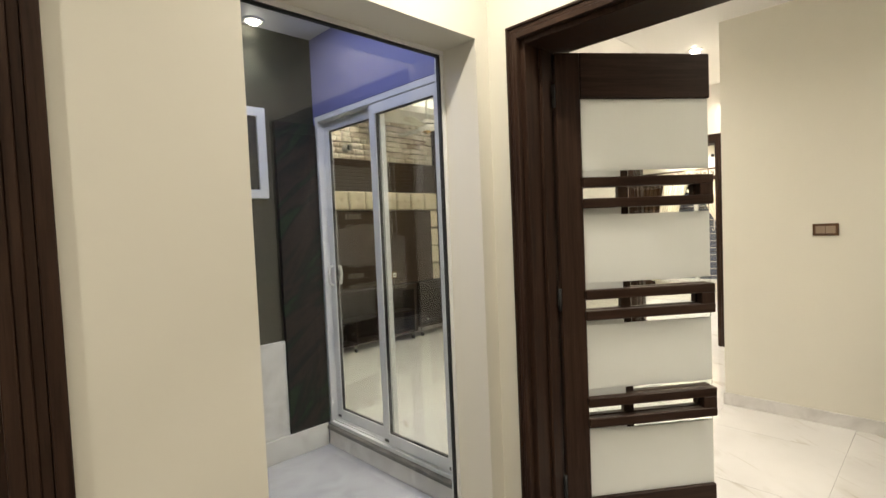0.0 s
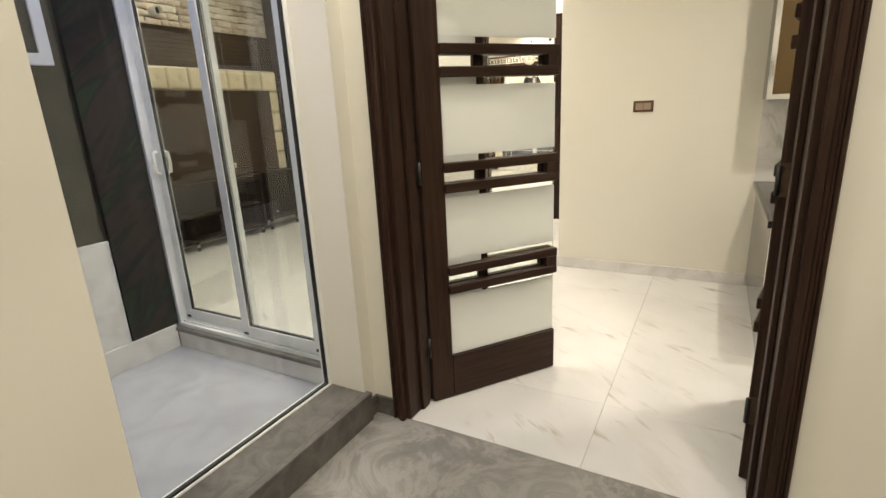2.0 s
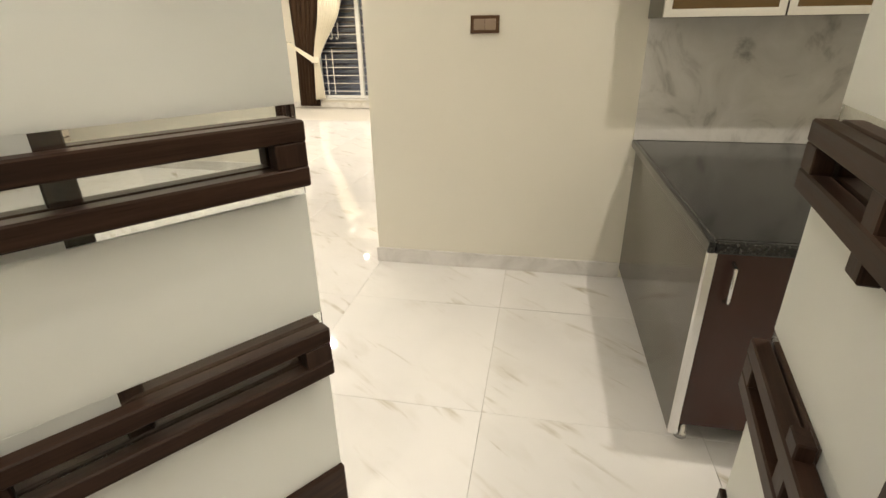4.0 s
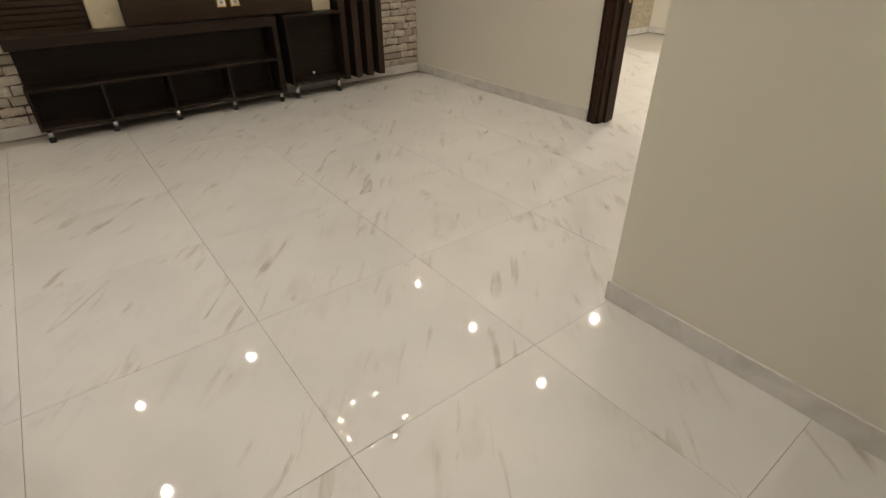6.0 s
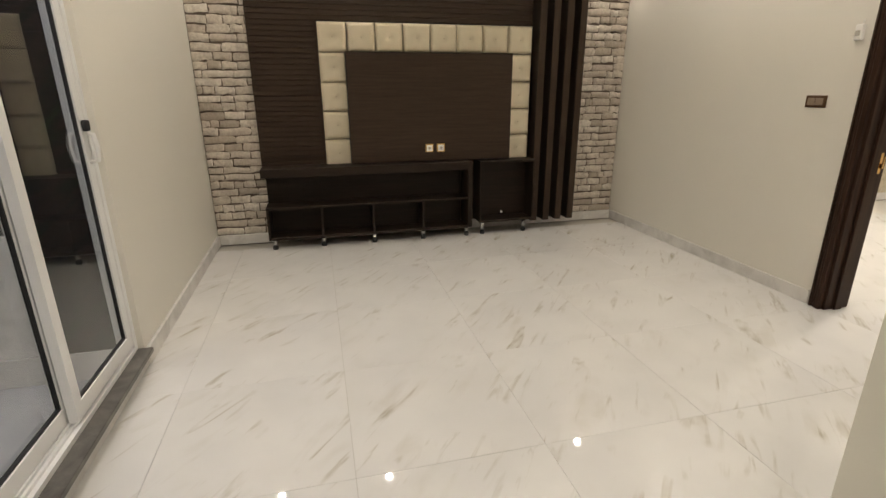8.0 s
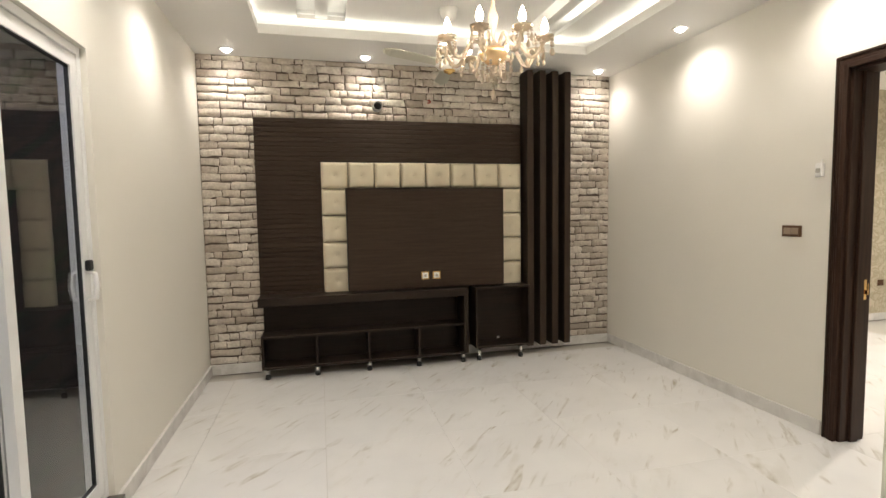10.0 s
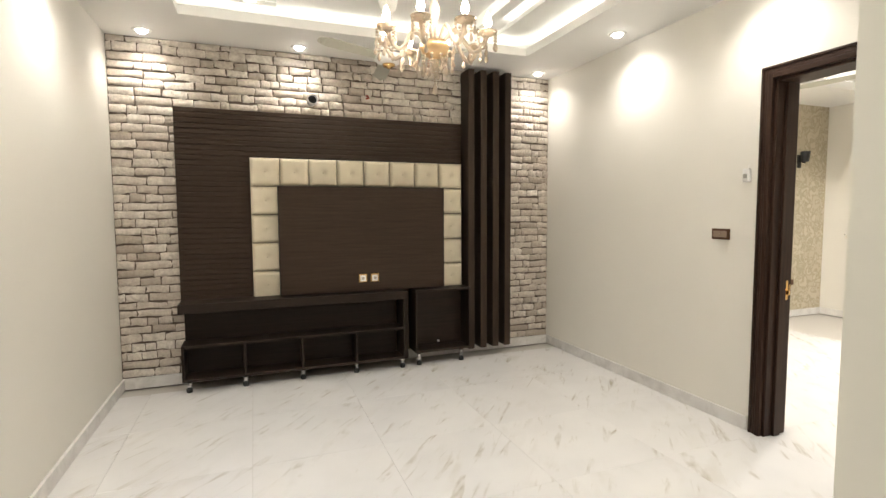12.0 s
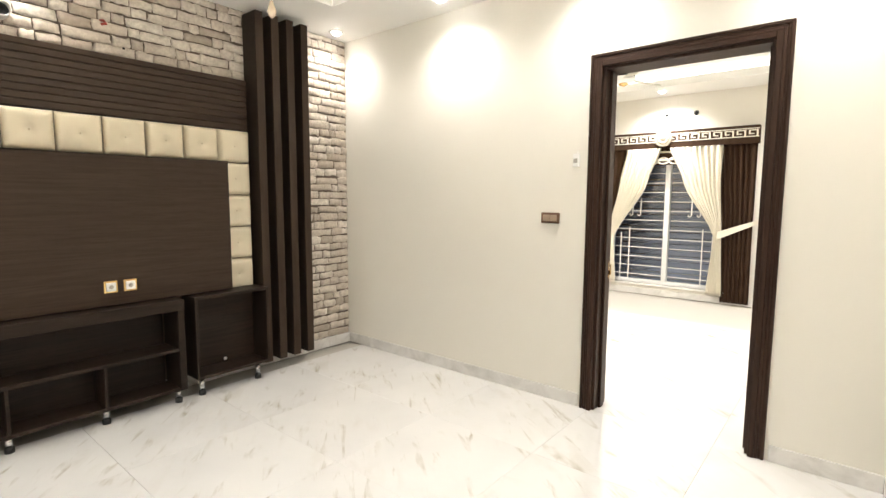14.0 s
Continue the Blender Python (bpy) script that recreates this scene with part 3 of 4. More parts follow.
def side_door():
    t = thing("door_frame_side", (-2.4, WY, 0), "dark walnut side door frame with stepped architraves", "door frame", kind="structure")
    for x0, x1, d in ((-1.947, -1.917, 0.034), (-1.917, -1.892, 0.026), (-1.892, -1.867, 0.018), (-1.867, -1.832, 0.026)):
        part("architrave", boxes((x0, x1, WY - d, WY, 0, 2.28), edge=0.003), WOOD, t)
        part("architrave", boxes((-4.762 - x1, -4.762 - x0, WY - d, WY, 0, 2.28), edge=0.003), WOOD, t)
    part("jamb", boxes((-1.977, -1.932, WY, WY + WT, 0, 2.2), edge=0.003), WOOD, t)
    part("jamb", boxes((-2.83, -2.785, WY, WY + WT, 0, 2.2), edge=0.003), WOOD, t)
    part("head", boxes((-2.785, -1.977, WY, WY + WT, 2.155, 2.2), edge=0.003), WOOD_X, t)
    part("architrave", boxes((-2.815, -1.947, WY - 0.03, WY, 2.185, 2.28), edge=0.003), WOOD_X, t)
    d = thing("door_3", (-2.02, WY + WT + 0.01, 0), "dark walnut side door leaf, standing wide open", "door")
    part("leaf", boxes((-2.027, -1.987, WY + WT + 0.012, WY + WT + 0.79, 0.006, 2.15), edge=0.004), WOOD, d)
    for z in (0.25, 1.05, 1.9):
        part("hinge", lathe([(0, 0), (0.008, 0), (0.008, 0.10), (0, 0.10)], 10, (-1.981, WY + WT + 0.006, z)), BLACK, d)


side_door()


# ---------- double door leaves ----------
def door_leaf(name, hx, hy, turn, mirrored, w, label):
    """A leaf w wide, along its own +x from the hinge; its faces look along y."""
    t = thing(name, (hx, hy, 0.006), label, "door", "double door leaves", turn)
    ORIGIN[t.name] = Vector()
    d, top = 0.02, 2.24
    part("hinge_stile", boxes((0, 0.115, -d, d, 0, top), edge=0.004), WOOD, t)
    part("top_rail", boxes((0.115, w, -d, d, 2.04, top), edge=0.004), WOOD_X, t)
    part("kick_rail", boxes((0.115, w, -d, d, 0, 0.228), edge=0.004), WOOD_X, t)
    for z0, z1 in ((0.228, 0.537), (0.727, 1.025), (1.215, 1.522), (1.722, 2.04)):
        part("frosted_pane", boxes((0.115, w - 0.003, -0.005, 0.005, z0, z1), edge=0.001), FROST, t, "frosted glass pane")
    for z0, z1 in ((0.537, 0.727), (1.025, 1.215), (1.522, 1.722)):
        p = part("clear_pane", boxes((0.115, w - 0.003, -0.004, 0.004, z0, z1)), GLASS, t, "clear glass strip")
        for a, b in ((z0, z0 + 0.06), (z1 - 0.06, z1)):
            part("frosted_pane", boxes((0.115, 0.30, -0.005, 0.005, a, b)), FROST, t, "frosted glass pane")
        p.visible_shadow = False
    for zc in (0.632, 1.120, 1.622):
        for s in (-1, 1):
            y0, y1 = sorted((s * 0.006, s * 0.045))
            for z in (zc - 0.068, zc + 0.025):
                part("bar", boxes((0.105, w - 0.006, y0, y1, z, z + 0.043), edge=0.004), WOOD_X, t)
            part("bar_block", boxes((w - 0.075, w - 0.008, y0 + 0.001, y1 - 0.001, zc - 0.025, zc + 0.025), edge=0.002), WOOD, t)
        part("bar_block", boxes((0.295, 0.345, 0.010, 0.041, zc - 0.10, zc + 0.10), edge=0.003), WOOD, t)
    for z in (0.25, 1.10, 2.0):
        hinge = part("hinge", lathe([(0, 0), (0.008, 0), (0.008, 0.10), (0, 0.10)], 10, (-0.008, d if mirrored else -d, z)), BLACK, t)
        part("hinge_plate", boxes((-0.0035, -0.0005, -0.014, 0.014, z - 0.005, z + 0.105), edge=0.001), HINGE, hinge, "bronze hinge plate")
        for k in range(3):
            part("screw", placed(lathe([(0, 0), (0.004, 0), (0.003, 0.0015), (0, 0.0015)], 8), pose(-0.0035, 0.004 * (-1) ** k, z + 0.015 + 0.035 * k, 0, -90, 0)), BLACK, hinge)
    return t


door_leaf("door_1", -0.07, 0.834, -36.5, False, 0.74, "dark walnut door leaf with frosted glass, standing half open")
door_leaf("door_2", -0.05, -0.528, -10.5, True, 0.68, "dark walnut door leaf with frosted glass, standing wide open")


# ---------- fixed lobby window ----------
def fixed_window():
    t = thing("window_1", (-0.85, WY + 0.2, 0.135), "tall fixed window with a thin white frame", "window", kind="structure")
    x0, x1, y, z0, z1 = WIN_A, WIN_B, WY + 0.196, 0.135, WIN_H
    for d in ((x0, x0 + 0.02, z0, z1), (x1 - 0.02, x1, z0, z1)):
        part("window_frame", boxes((d[0], d[1], y, y + 0.05, d[2], d[3]), edge=0.002), ALU, t)
    for d in ((z0, z0 + 0.02), (z1 - 0.02, z1)):
        part("window_frame", boxes((x0 + 0.02, x1 - 0.02, y, y + 0.05, *d), edge=0.002), ALU, t)
    part("gasket", slab_with_holes((x0 + 0.02, x1 - 0.02), (z0 + 0.02, z1 - 0.02), (y + 0.008, y + 0.03), [(x0 + 0.028, x1 - 0.028, z0 + 0.028, z1 - 0.028)], "y"), BLACK, t, "black rubber gasket")
    p = part("pane", boxes((x0 + 0.024, x1 - 0.024, y + 0.014, y + 0.022, z0 + 0.024, z1 - 0.024)), GLASS, t, "clear glass pane")
    p.visible_shadow = False


fixed_window()


# ---------- aluminium sliding door ----------
def sliding_door():
    t = thing("sliding_door", (-0.07, (SL_A + SL_B) / 2, 0.105), "white aluminium sliding glass door, closed", "sliding door")
    x0, x1, z0 = -0.119, -0.028, 0.105
    for y0, y1 in ((SL_A, SL_A + 0.04), (SL_B - 0.035, SL_B)):
        part("side_frame", boxes((x0, x1, y0, y1, z0, SL_H), edge=0.003), ALU, t)
    ya, yb = SL_A + 0.04, SL_B - 0.035
    part("head_frame", boxes((x0, x1, ya, yb, SL_H - 0.04, SL_H), edge=0.003), ALU, t)
    part("track", boxes((x0, x1, ya, yb, z0, z0 + 0.022), (x0 + 0.02, x0 + 0.026, ya, yb, z0 + 0.022, z0 + 0.036), (x1 - 0.026, x1 - 0.02, ya, yb, z0 + 0.022, z0 + 0.036), (-0.077, -0.071, ya, yb, z0 + 0.022, z0 + 0.036)), ALU, t)
    mid = 2.115
    for k, (xa, ya, yb) in enumerate(((-0.07, mid - 0.03, SL_B - 0.037), (-0.114, SL_A + 0.042, mid + 0.03))):
        xb, w = xa + 0.036, 0.058
        zl, zh = z0 + 0.038, SL_H - 0.045
        leaf = part("door_panel", slab_with_holes((ya, yb), (zl, zh), (xa, xb), [(ya + w, yb - w, zl + 0.07, zh - 0.06)], "x"), ALU, t)
        part("gasket", slab_with_holes((ya + w, yb - w), (zl + 0.07, zh - 0.06), (xa + 0.008, xb - 0.008), [(ya + w + 0.008, yb - w - 0.008, zl + 0.078, zh - 0.068)], "x"), BLACK, leaf, "black rubber gasket")
        p = part("pane", boxes((xa + 0.015, xa + 0.021, ya + w + 0.002, yb - w - 0.002, zl + 0.072, zh - 0.062)), TINT_GLASS, leaf, "clear glass pane")
        p.visible_shadow = False
        if k == 0:
            yh = yb - 0.028
            part("lock", boxes((xb, xb + 0.024, yh - 0.022, yh + 0.022, 1.265, 1.315), edge=0.007, segments=2), BLACK, leaf, "black lock knob")
            part("handle", tube([(xb, yh, 1.12), (xb + 0.035, yh, 1.13), (xb + 0.042, yh, 1.19), (xb + 0.035, yh, 1.25), (xb, yh, 1.26)], 0.010, 8), PLASTIC, leaf, "white bow handle")
            part("handle", tube([(xa, yh, 1.12), (xa - 0.025, yh, 1.13), (xa - 0.030, yh, 1.19), (xa - 0.025, yh, 1.25), (xa, yh, 1.26)], 0.010, 8), PLASTIC, leaf, "white bow handle")
        for yy in (ya + 0.03, yb - 0.03):
            part("roller_cap", boxes((xa - 0.003, xa, yy - 0.02, yy + 0.02, zl + 0.012, zl + 0.030), edge=0.001), BLACK, leaf, "black drain cap")


sliding_door()

# small window in the light well
t = thing("window_2", (-0.78, WELL_B, 1.743), "small white framed ventilation window", "window", kind="structure")
part("window_frame", slab_with_holes((-1.07, -0.505), (1.743, 2.33), (WELL_B - 0.05, WELL_B - 0.001), [(-1.015, -0.56, 1.798, 2.275)], "y"), ALU, t)
part("pane", boxes((-1.015, -0.56, WELL_B - 0.035, WELL_B - 0.027, 1.798, 2.275)), BLACK_GRANITE, t, "dark glass pane")


# ---------- television wall ----------
def slat_panel():
    t = thing("slat_panel", (1.8, TY, 0.74), "dark brown fluted wood panelling on the brick wall", "wall panel")
    x0, x1, step, yf = 0.485, 3.15, 0.0455, 4.985
    part("backing", boxes((x0, x1, yf + 0.012, TY - 0.03, 2.025, 2.43), (x0, 1.075, yf + 0.012, TY - 0.03, 0.745, 2.025)), VENEER, t)
    z = 2.43
    while z - step > 0.74:
        right = x1 if z > 2.04 else 1.075
        part("slat", boxes((x0, right, yf, yf + 0.014, z - step + 0.009, z), edge=0.002), VENEER, t)
        z -= step


def cushion_mesh(w, h, d=0.042):
    """A padded square with a sunken button, its face towards -y, centred on x and z."""
    bm = bmesh.new()
    n = 16
    rows = []
    for j in range(n + 1):
        row = []
        for i in range(n + 1):
            u, q = 2 * i / n - 1, 2 * j / n - 1
            puff = (1 - abs(u) ** 8) ** 0.5 * (1 - abs(q) ** 8) ** 0.5
            dimple = 0.55 * math.exp(-(u * u + q * q) / 0.03) + 0.16 * math.exp(-(u * u + q * q) / 0.25)
            row.append(bm.verts.new((u * w / 2, -d * max(0.0, puff * (1 - dimple) * 0.75 + 0.25 * (puff > 0)), q * h / 2)))
        rows.append(row)
    for j in range(n):
        for i in range(n):
            bm.faces.new((rows[j][i], rows[j][i + 1], rows[j + 1][i + 1], rows[j + 1][i])).smooth = True
    rim = [rows[0][i] for i in range(n + 1)] + [rows[j][n] for j in range(1, n + 1)] + [rows[n][i] for i in range(n - 1, -1, -1)] + [rows[j][0] for j in range(n - 1, 0, -1)]
    back = [bm.verts.new((p.co.x, 0.01, p.co.z)) for p in rim]
    for k in range(len(rim)):
        j = (k + 1) % len(rim)
        bm.faces.new((rim[j], rim[k], back[k], back[j]))
    bm.faces.new(back[::-1])
    bmesh.ops.recalc_face_normals(bm, faces=bm.faces[:])
    return mesh_of("cushion", bm, LEATHER)


BUTTON = mat("tan_leather_button", (0.45, 0.38, 0.26), 0.4)


def cushion_frame():
    t = thing("padded_frame", (2.1, 4.98, 0.74), "cream buttoned leatherette padding round the television panel", "wall padding")
    t_loc = Vector((2.1, 4.98, 0.74))
    part("backing", boxes((1.08, 3.145, 4.981, TY - 0.03, 0.74, 2.02)), SHELF, t)
    w, h = (3.145 - 1.08) / 8, 0.2575
    pad = cushion_mesh(w - 0.004, h - 0.004)
    button = mesh_of("button", lathe([(0, 0.008), (0.008, 0.006), (0.012, 0.0), (0.0, -0.003)], 12), BUTTON)
    spots = [(1.08 + w * (k + 0.5), 2.02 - h / 2) for k in range(8)]
    spots += [(x, 2.02 - h * (k + 1.5)) for x in (1.08 + w / 2, 3.145 - w / 2) for k in range(4)]
    for x, z in spots:
        c = new("cushion", pad)
        c.parent = t
        c.location = Vector((x, 4.975, z)) - t_loc
        b = new("button", button)
        b.parent = c
        b.matrix_basis = pose(0, -0.0165, 0, 90, 0, 0)


def television_panel():
    t = thing("television_panel", (2.1, 4.9, 0.74), "flat dark wood television backing panel", "wall panel")
    part("board", boxes((1.313, 2.888, 4.832, 4.972, 0.772, 1.757), edge=0.002), VENEER, t)
    for x0, x1, z0, z1 in ((1.309, 1.313, 0.768, 1.761), (2.888, 2.892, 0.768, 1.761), (1.313, 2.888, 1.757, 1.761), (1.313, 2.888, 0.768, 0.772)):
        part("edge_band", boxes((x0, x1, 4.83, 4.974, z0, z1), edge=0.001), SHELF, t)
    for x in (2.06, 2.175):
        s = thing("wall_socket", (x, 4.83, 0.895), "small white socket with a brass surround", "socket", "television sockets")
        part("surround", boxes((x - 0.04, x + 0.04, 4.824, 4.83, 0.855, 0.935), edge=0.002), BRASS, s)
        part("plate", boxes((x - 0.029, x + 0.029, 4.816, 4.824, 0.866, 0.924), edge=0.003), PLASTIC, s)
        part("insert", placed(lathe([(0, 0), (0.014, 0), (0.014, 0.003), (0, 0.003)], 12), pose(x, 4.8165, 0.895, 90, 0, 0)), GROUT, s, "grey insert")


def cabinet_leg(x, y, top, parent):
    part("leg", lathe([(0, 0.035), (0.019, 0.035), (0.019, top), (0, top)], 14, (x, y, 0)), CHROME, parent, "chrome leg")
    part("foot", lathe([(0, 0), (0.025, 0), (0.025, 0.03), (0.020, 0.036), (0, 0.036)], 14, (x, y, 0)), BLACK, parent, "black foot")


def media_shelf():
    t = thing("media_console", (1.5, 4.85, 0), "long espresso open television console on chrome legs", "tv console")
    x0, x1, yf, yb = 0.50, 2.475, 4.74, 4.978
    part("top", boxes((x0 - 0.012, x1, yf - 0.02, yb, 0.685, 0.762), edge=0.003), SHELF, t)
    part("back", boxes((x0 + 0.01, x1 - 0.06, yb - 0.015, yb, 0.115, 0.685)), SHELF, t)
    part("middle_board", boxes((x0, x1 - 0.045, yf, yb - 0.015, 0.385, 0.408), edge=0.002), SHELF, t)
    part("bottom", boxes((x0, x1 - 0.045, yf, yb - 0.015, 0.097, 0.119), edge=0.002), SHELF, t)
    part("side", boxes((x0, x0 + 0.02, yf, yb - 0.015, 0.119, 0.385), edge=0.002), SHELF, t)
    part("side", boxes((x1 - 0.045, x1, yf - 0.012, yb, 0.097, 0.685), edge=0.003), SHELF, t)
    for x in (0.995, 1.485, 1.975):
        part("divider", boxes((x - 0.01, x + 0.01, yf, yb - 0.015, 0.119, 0.385), edge=0.002), SHELF, t)
    for x in (0.548, 0.995, 1.485, 1.975, 2.43):
        cabinet_leg(x, yf + 0.045, 0.097, t)


def media_cabinet():
    t = thing("media_cabinet", (2.86, 4.85, 0), "small espresso open cabinet on chrome legs", "cabinet")
    x0, x1, yf, yb = 2.56, 3.15, 4.75, 4.978
    part("top", boxes((x0, x1, yf, yb, 0.735, 0.757), edge=0.002), SHELF, t)
    part("bottom", boxes((x0, x1, yf, yb, 0.130, 0.152), edge=0.002), SHELF, t)
    part("side", boxes((x0, x0 + 0.02, yf, yb, 0.152, 0.735), edge=0.002), SHELF, t)
    part("side", boxes((x1 - 0.02, x1, yf, yb, 0.152, 0.735), edge=0.002), SHELF, t)
    part("back", boxes((x0 + 0.02, x1 - 0.02, yb - 0.015, yb, 0.152, 0.735)), SHELF, t)
    part("knob", placed(lathe([(0, 0.0), (0.012, 0.001), (0.014, 0.010), (0.006, 0.014), (0, 0.014)], 12), pose(2.87, yb - 0.016, 0.18, 90, 0, 0)), PLASTIC, t, "white knob")
    for x in (2.605, 3.06):
        cabinet_leg(x, yf + 0.045, 0.130, t)


def fins():
    for x in (3.17, 3.311, 3.452, 3.593):
        t = thing("vertical_fin", (x + 0.034, 4.95, 0.085), "tall espresso wood fin fixed to the brick wall", "wall fin", "wall fins")
        part("board", boxes((x, x + 0.068, 4.858, TY - 0.02, 0.085, 2.965), edge=0.002), SHELF, t)
        # thin lighter strip paints the light falling on the fin's front
        part("front_edge", boxes((x, x + 0.068, 4.85, 4.8575, 0.085, 2.965), edge=0.002), FIN_LIT, t, "front face in a lighter brown that paints the light on it")


slat_panel()
cushion_frame()
television_panel()
media_shelf()
media_cabinet()
fins()

PIPE = mat("grey_plastic_pipe", (0.42, 0.40, 0.37), 0.5)
t = thing("pipe_outlet", (1.645, 5.04, 2.57), "short dark pipe stub sticking out of the bricks", "pipe")
part("pipe", placed(lathe([(0.046, 0), (0.046, 0.125), (0.040, 0.125), (0.040, 0.0)], 24), pose(1.645, 5.075, 2.57, 90, 0, 0)), PIPE, t, "grey plastic pipe wall")
# black fill set back in the bore paints the shade of the open pipe
part("bore_shade", placed(lathe([(0, 0.0), (0.0395, 0.0), (0.0395, 0.075), (0, 0.075)], 20), pose(1.645, 5.07, 2.57, 90, 0, 0)), BLACK, t, "black fill painting the shade inside the open pipe")
solid("plug_hole", lathe([(0, 0), (0.008, 0), (0.008, 0.004), (0, 0.004)], 12), BLACK, "tiny dark drilled hole in the bricks", "wall hole").matrix_world = pose(2.292, 5.046, 2.502, 90, 0, 0)
RED = mat("red_wire", (0.35, 0.05, 0.03), 0.5)
solid("wire_end", tube([(2.17, 5.06, 2.66), (2.175, 5.02, 2.65), (2.185, 5.01, 2.63), (2.155, 5.005, 2.62)], 0.009, 6), RED, "short loose red wire end from the bricks", "wire")


# ---------- ceiling fan ----------
def ceiling_fan(x, y, zb, first, label):
    t = thing("ceiling_fan", (x, y, zb), label, "ceiling fan", "ceiling fans")
    part("motor", lathe([(0, 0.035), (0.05, 0.036), (0.098, 0.052), (0.115, 0.075), (0.115, 0.12), (0.098, 0.142), (0.06, 0.165), (0.03, 0.18), (0, 0.18)], 28, (x, y, zb)), PLASTIC, t)
    part("band", lathe([(0.1152, 0.100), (0.118, 0.104), (0.118, 0.110), (0.1152, 0.114)], 28, (x, y, zb)), BLACK, t, "dark band")
    part("finial", lathe([(0, 0), (0.012, 0.003), (0.018, 0.012), (0.045, 0.020), (0.05, 0.036), (0, 0.0365)], 20, (x, y, zb)), BRASS, t, "brass finial")
    part("rod", lathe([(0, 0.18), (0.014, 0.18), (0.014, H + 0.15 - zb), (0, H + 0.15 - zb)], 12, (x, y, zb)), PLASTIC, t)
    part("canopy", lathe([(0.014, H + 0.04 - zb), (0.06, H + 0.08 - zb), (0.075, H + 0.148 - zb), (0, H + 0.148 - zb)], 20, (x, y, zb)), PLASTIC, t)
    for k in range(3):
        bm = bmesh.new()
        top, low = [], []
        for i in range(13):
            s = i / 12
            d = 0.10 + 0.52 * s
            w = 0.046 + 0.016 * s - (0.05 * max(0.0, s - 0.86) / 0.14 if s > 0.86 else 0)
            for q in (-1, 1):
                top.append(bm.verts.new((d, q * w, 0.085 + 0.009 * q)))
                low.append(bm.verts.new((d, q * w, 0.079 + 0.009 * q)))
        for i in range(12):
            a = 2 * i
            bm.faces.new((top[a], top[a + 2], top[a + 3], top[a + 1]))
            bm.faces.new((low[a], low[a + 1], low[a + 3], low[a + 2]))
            for q in (0, 1):
                bm.faces.new((top[a + q], low[a + q], low[a + 2 + q], top[a + 2 + q]))
        bm.faces.new((top[0], top[1], low[1], low[0]))
        bm.faces.new((top[24], low[24], low[25], top[25]))
        bmesh.ops.recalc_face_normals(bm, faces=bm.faces[:])
        bmesh.ops.rotate(bm, verts=bm.verts[:], matrix=Matrix.Rotation(radians(first + 120 * k), 3, "Z"))
        bmesh.ops.translate(bm, verts=bm.verts[:], vec=(x, y, zb))
        part("blade", bm, FAN, t)


ceiling_fan(2.12, 4.0, 2.63, 204, "cream white three-bladed ceiling fan at rest")
ceiling_fan(6.5, 3.12, 2.70, 100, "white three-bladed ceiling fan at rest")


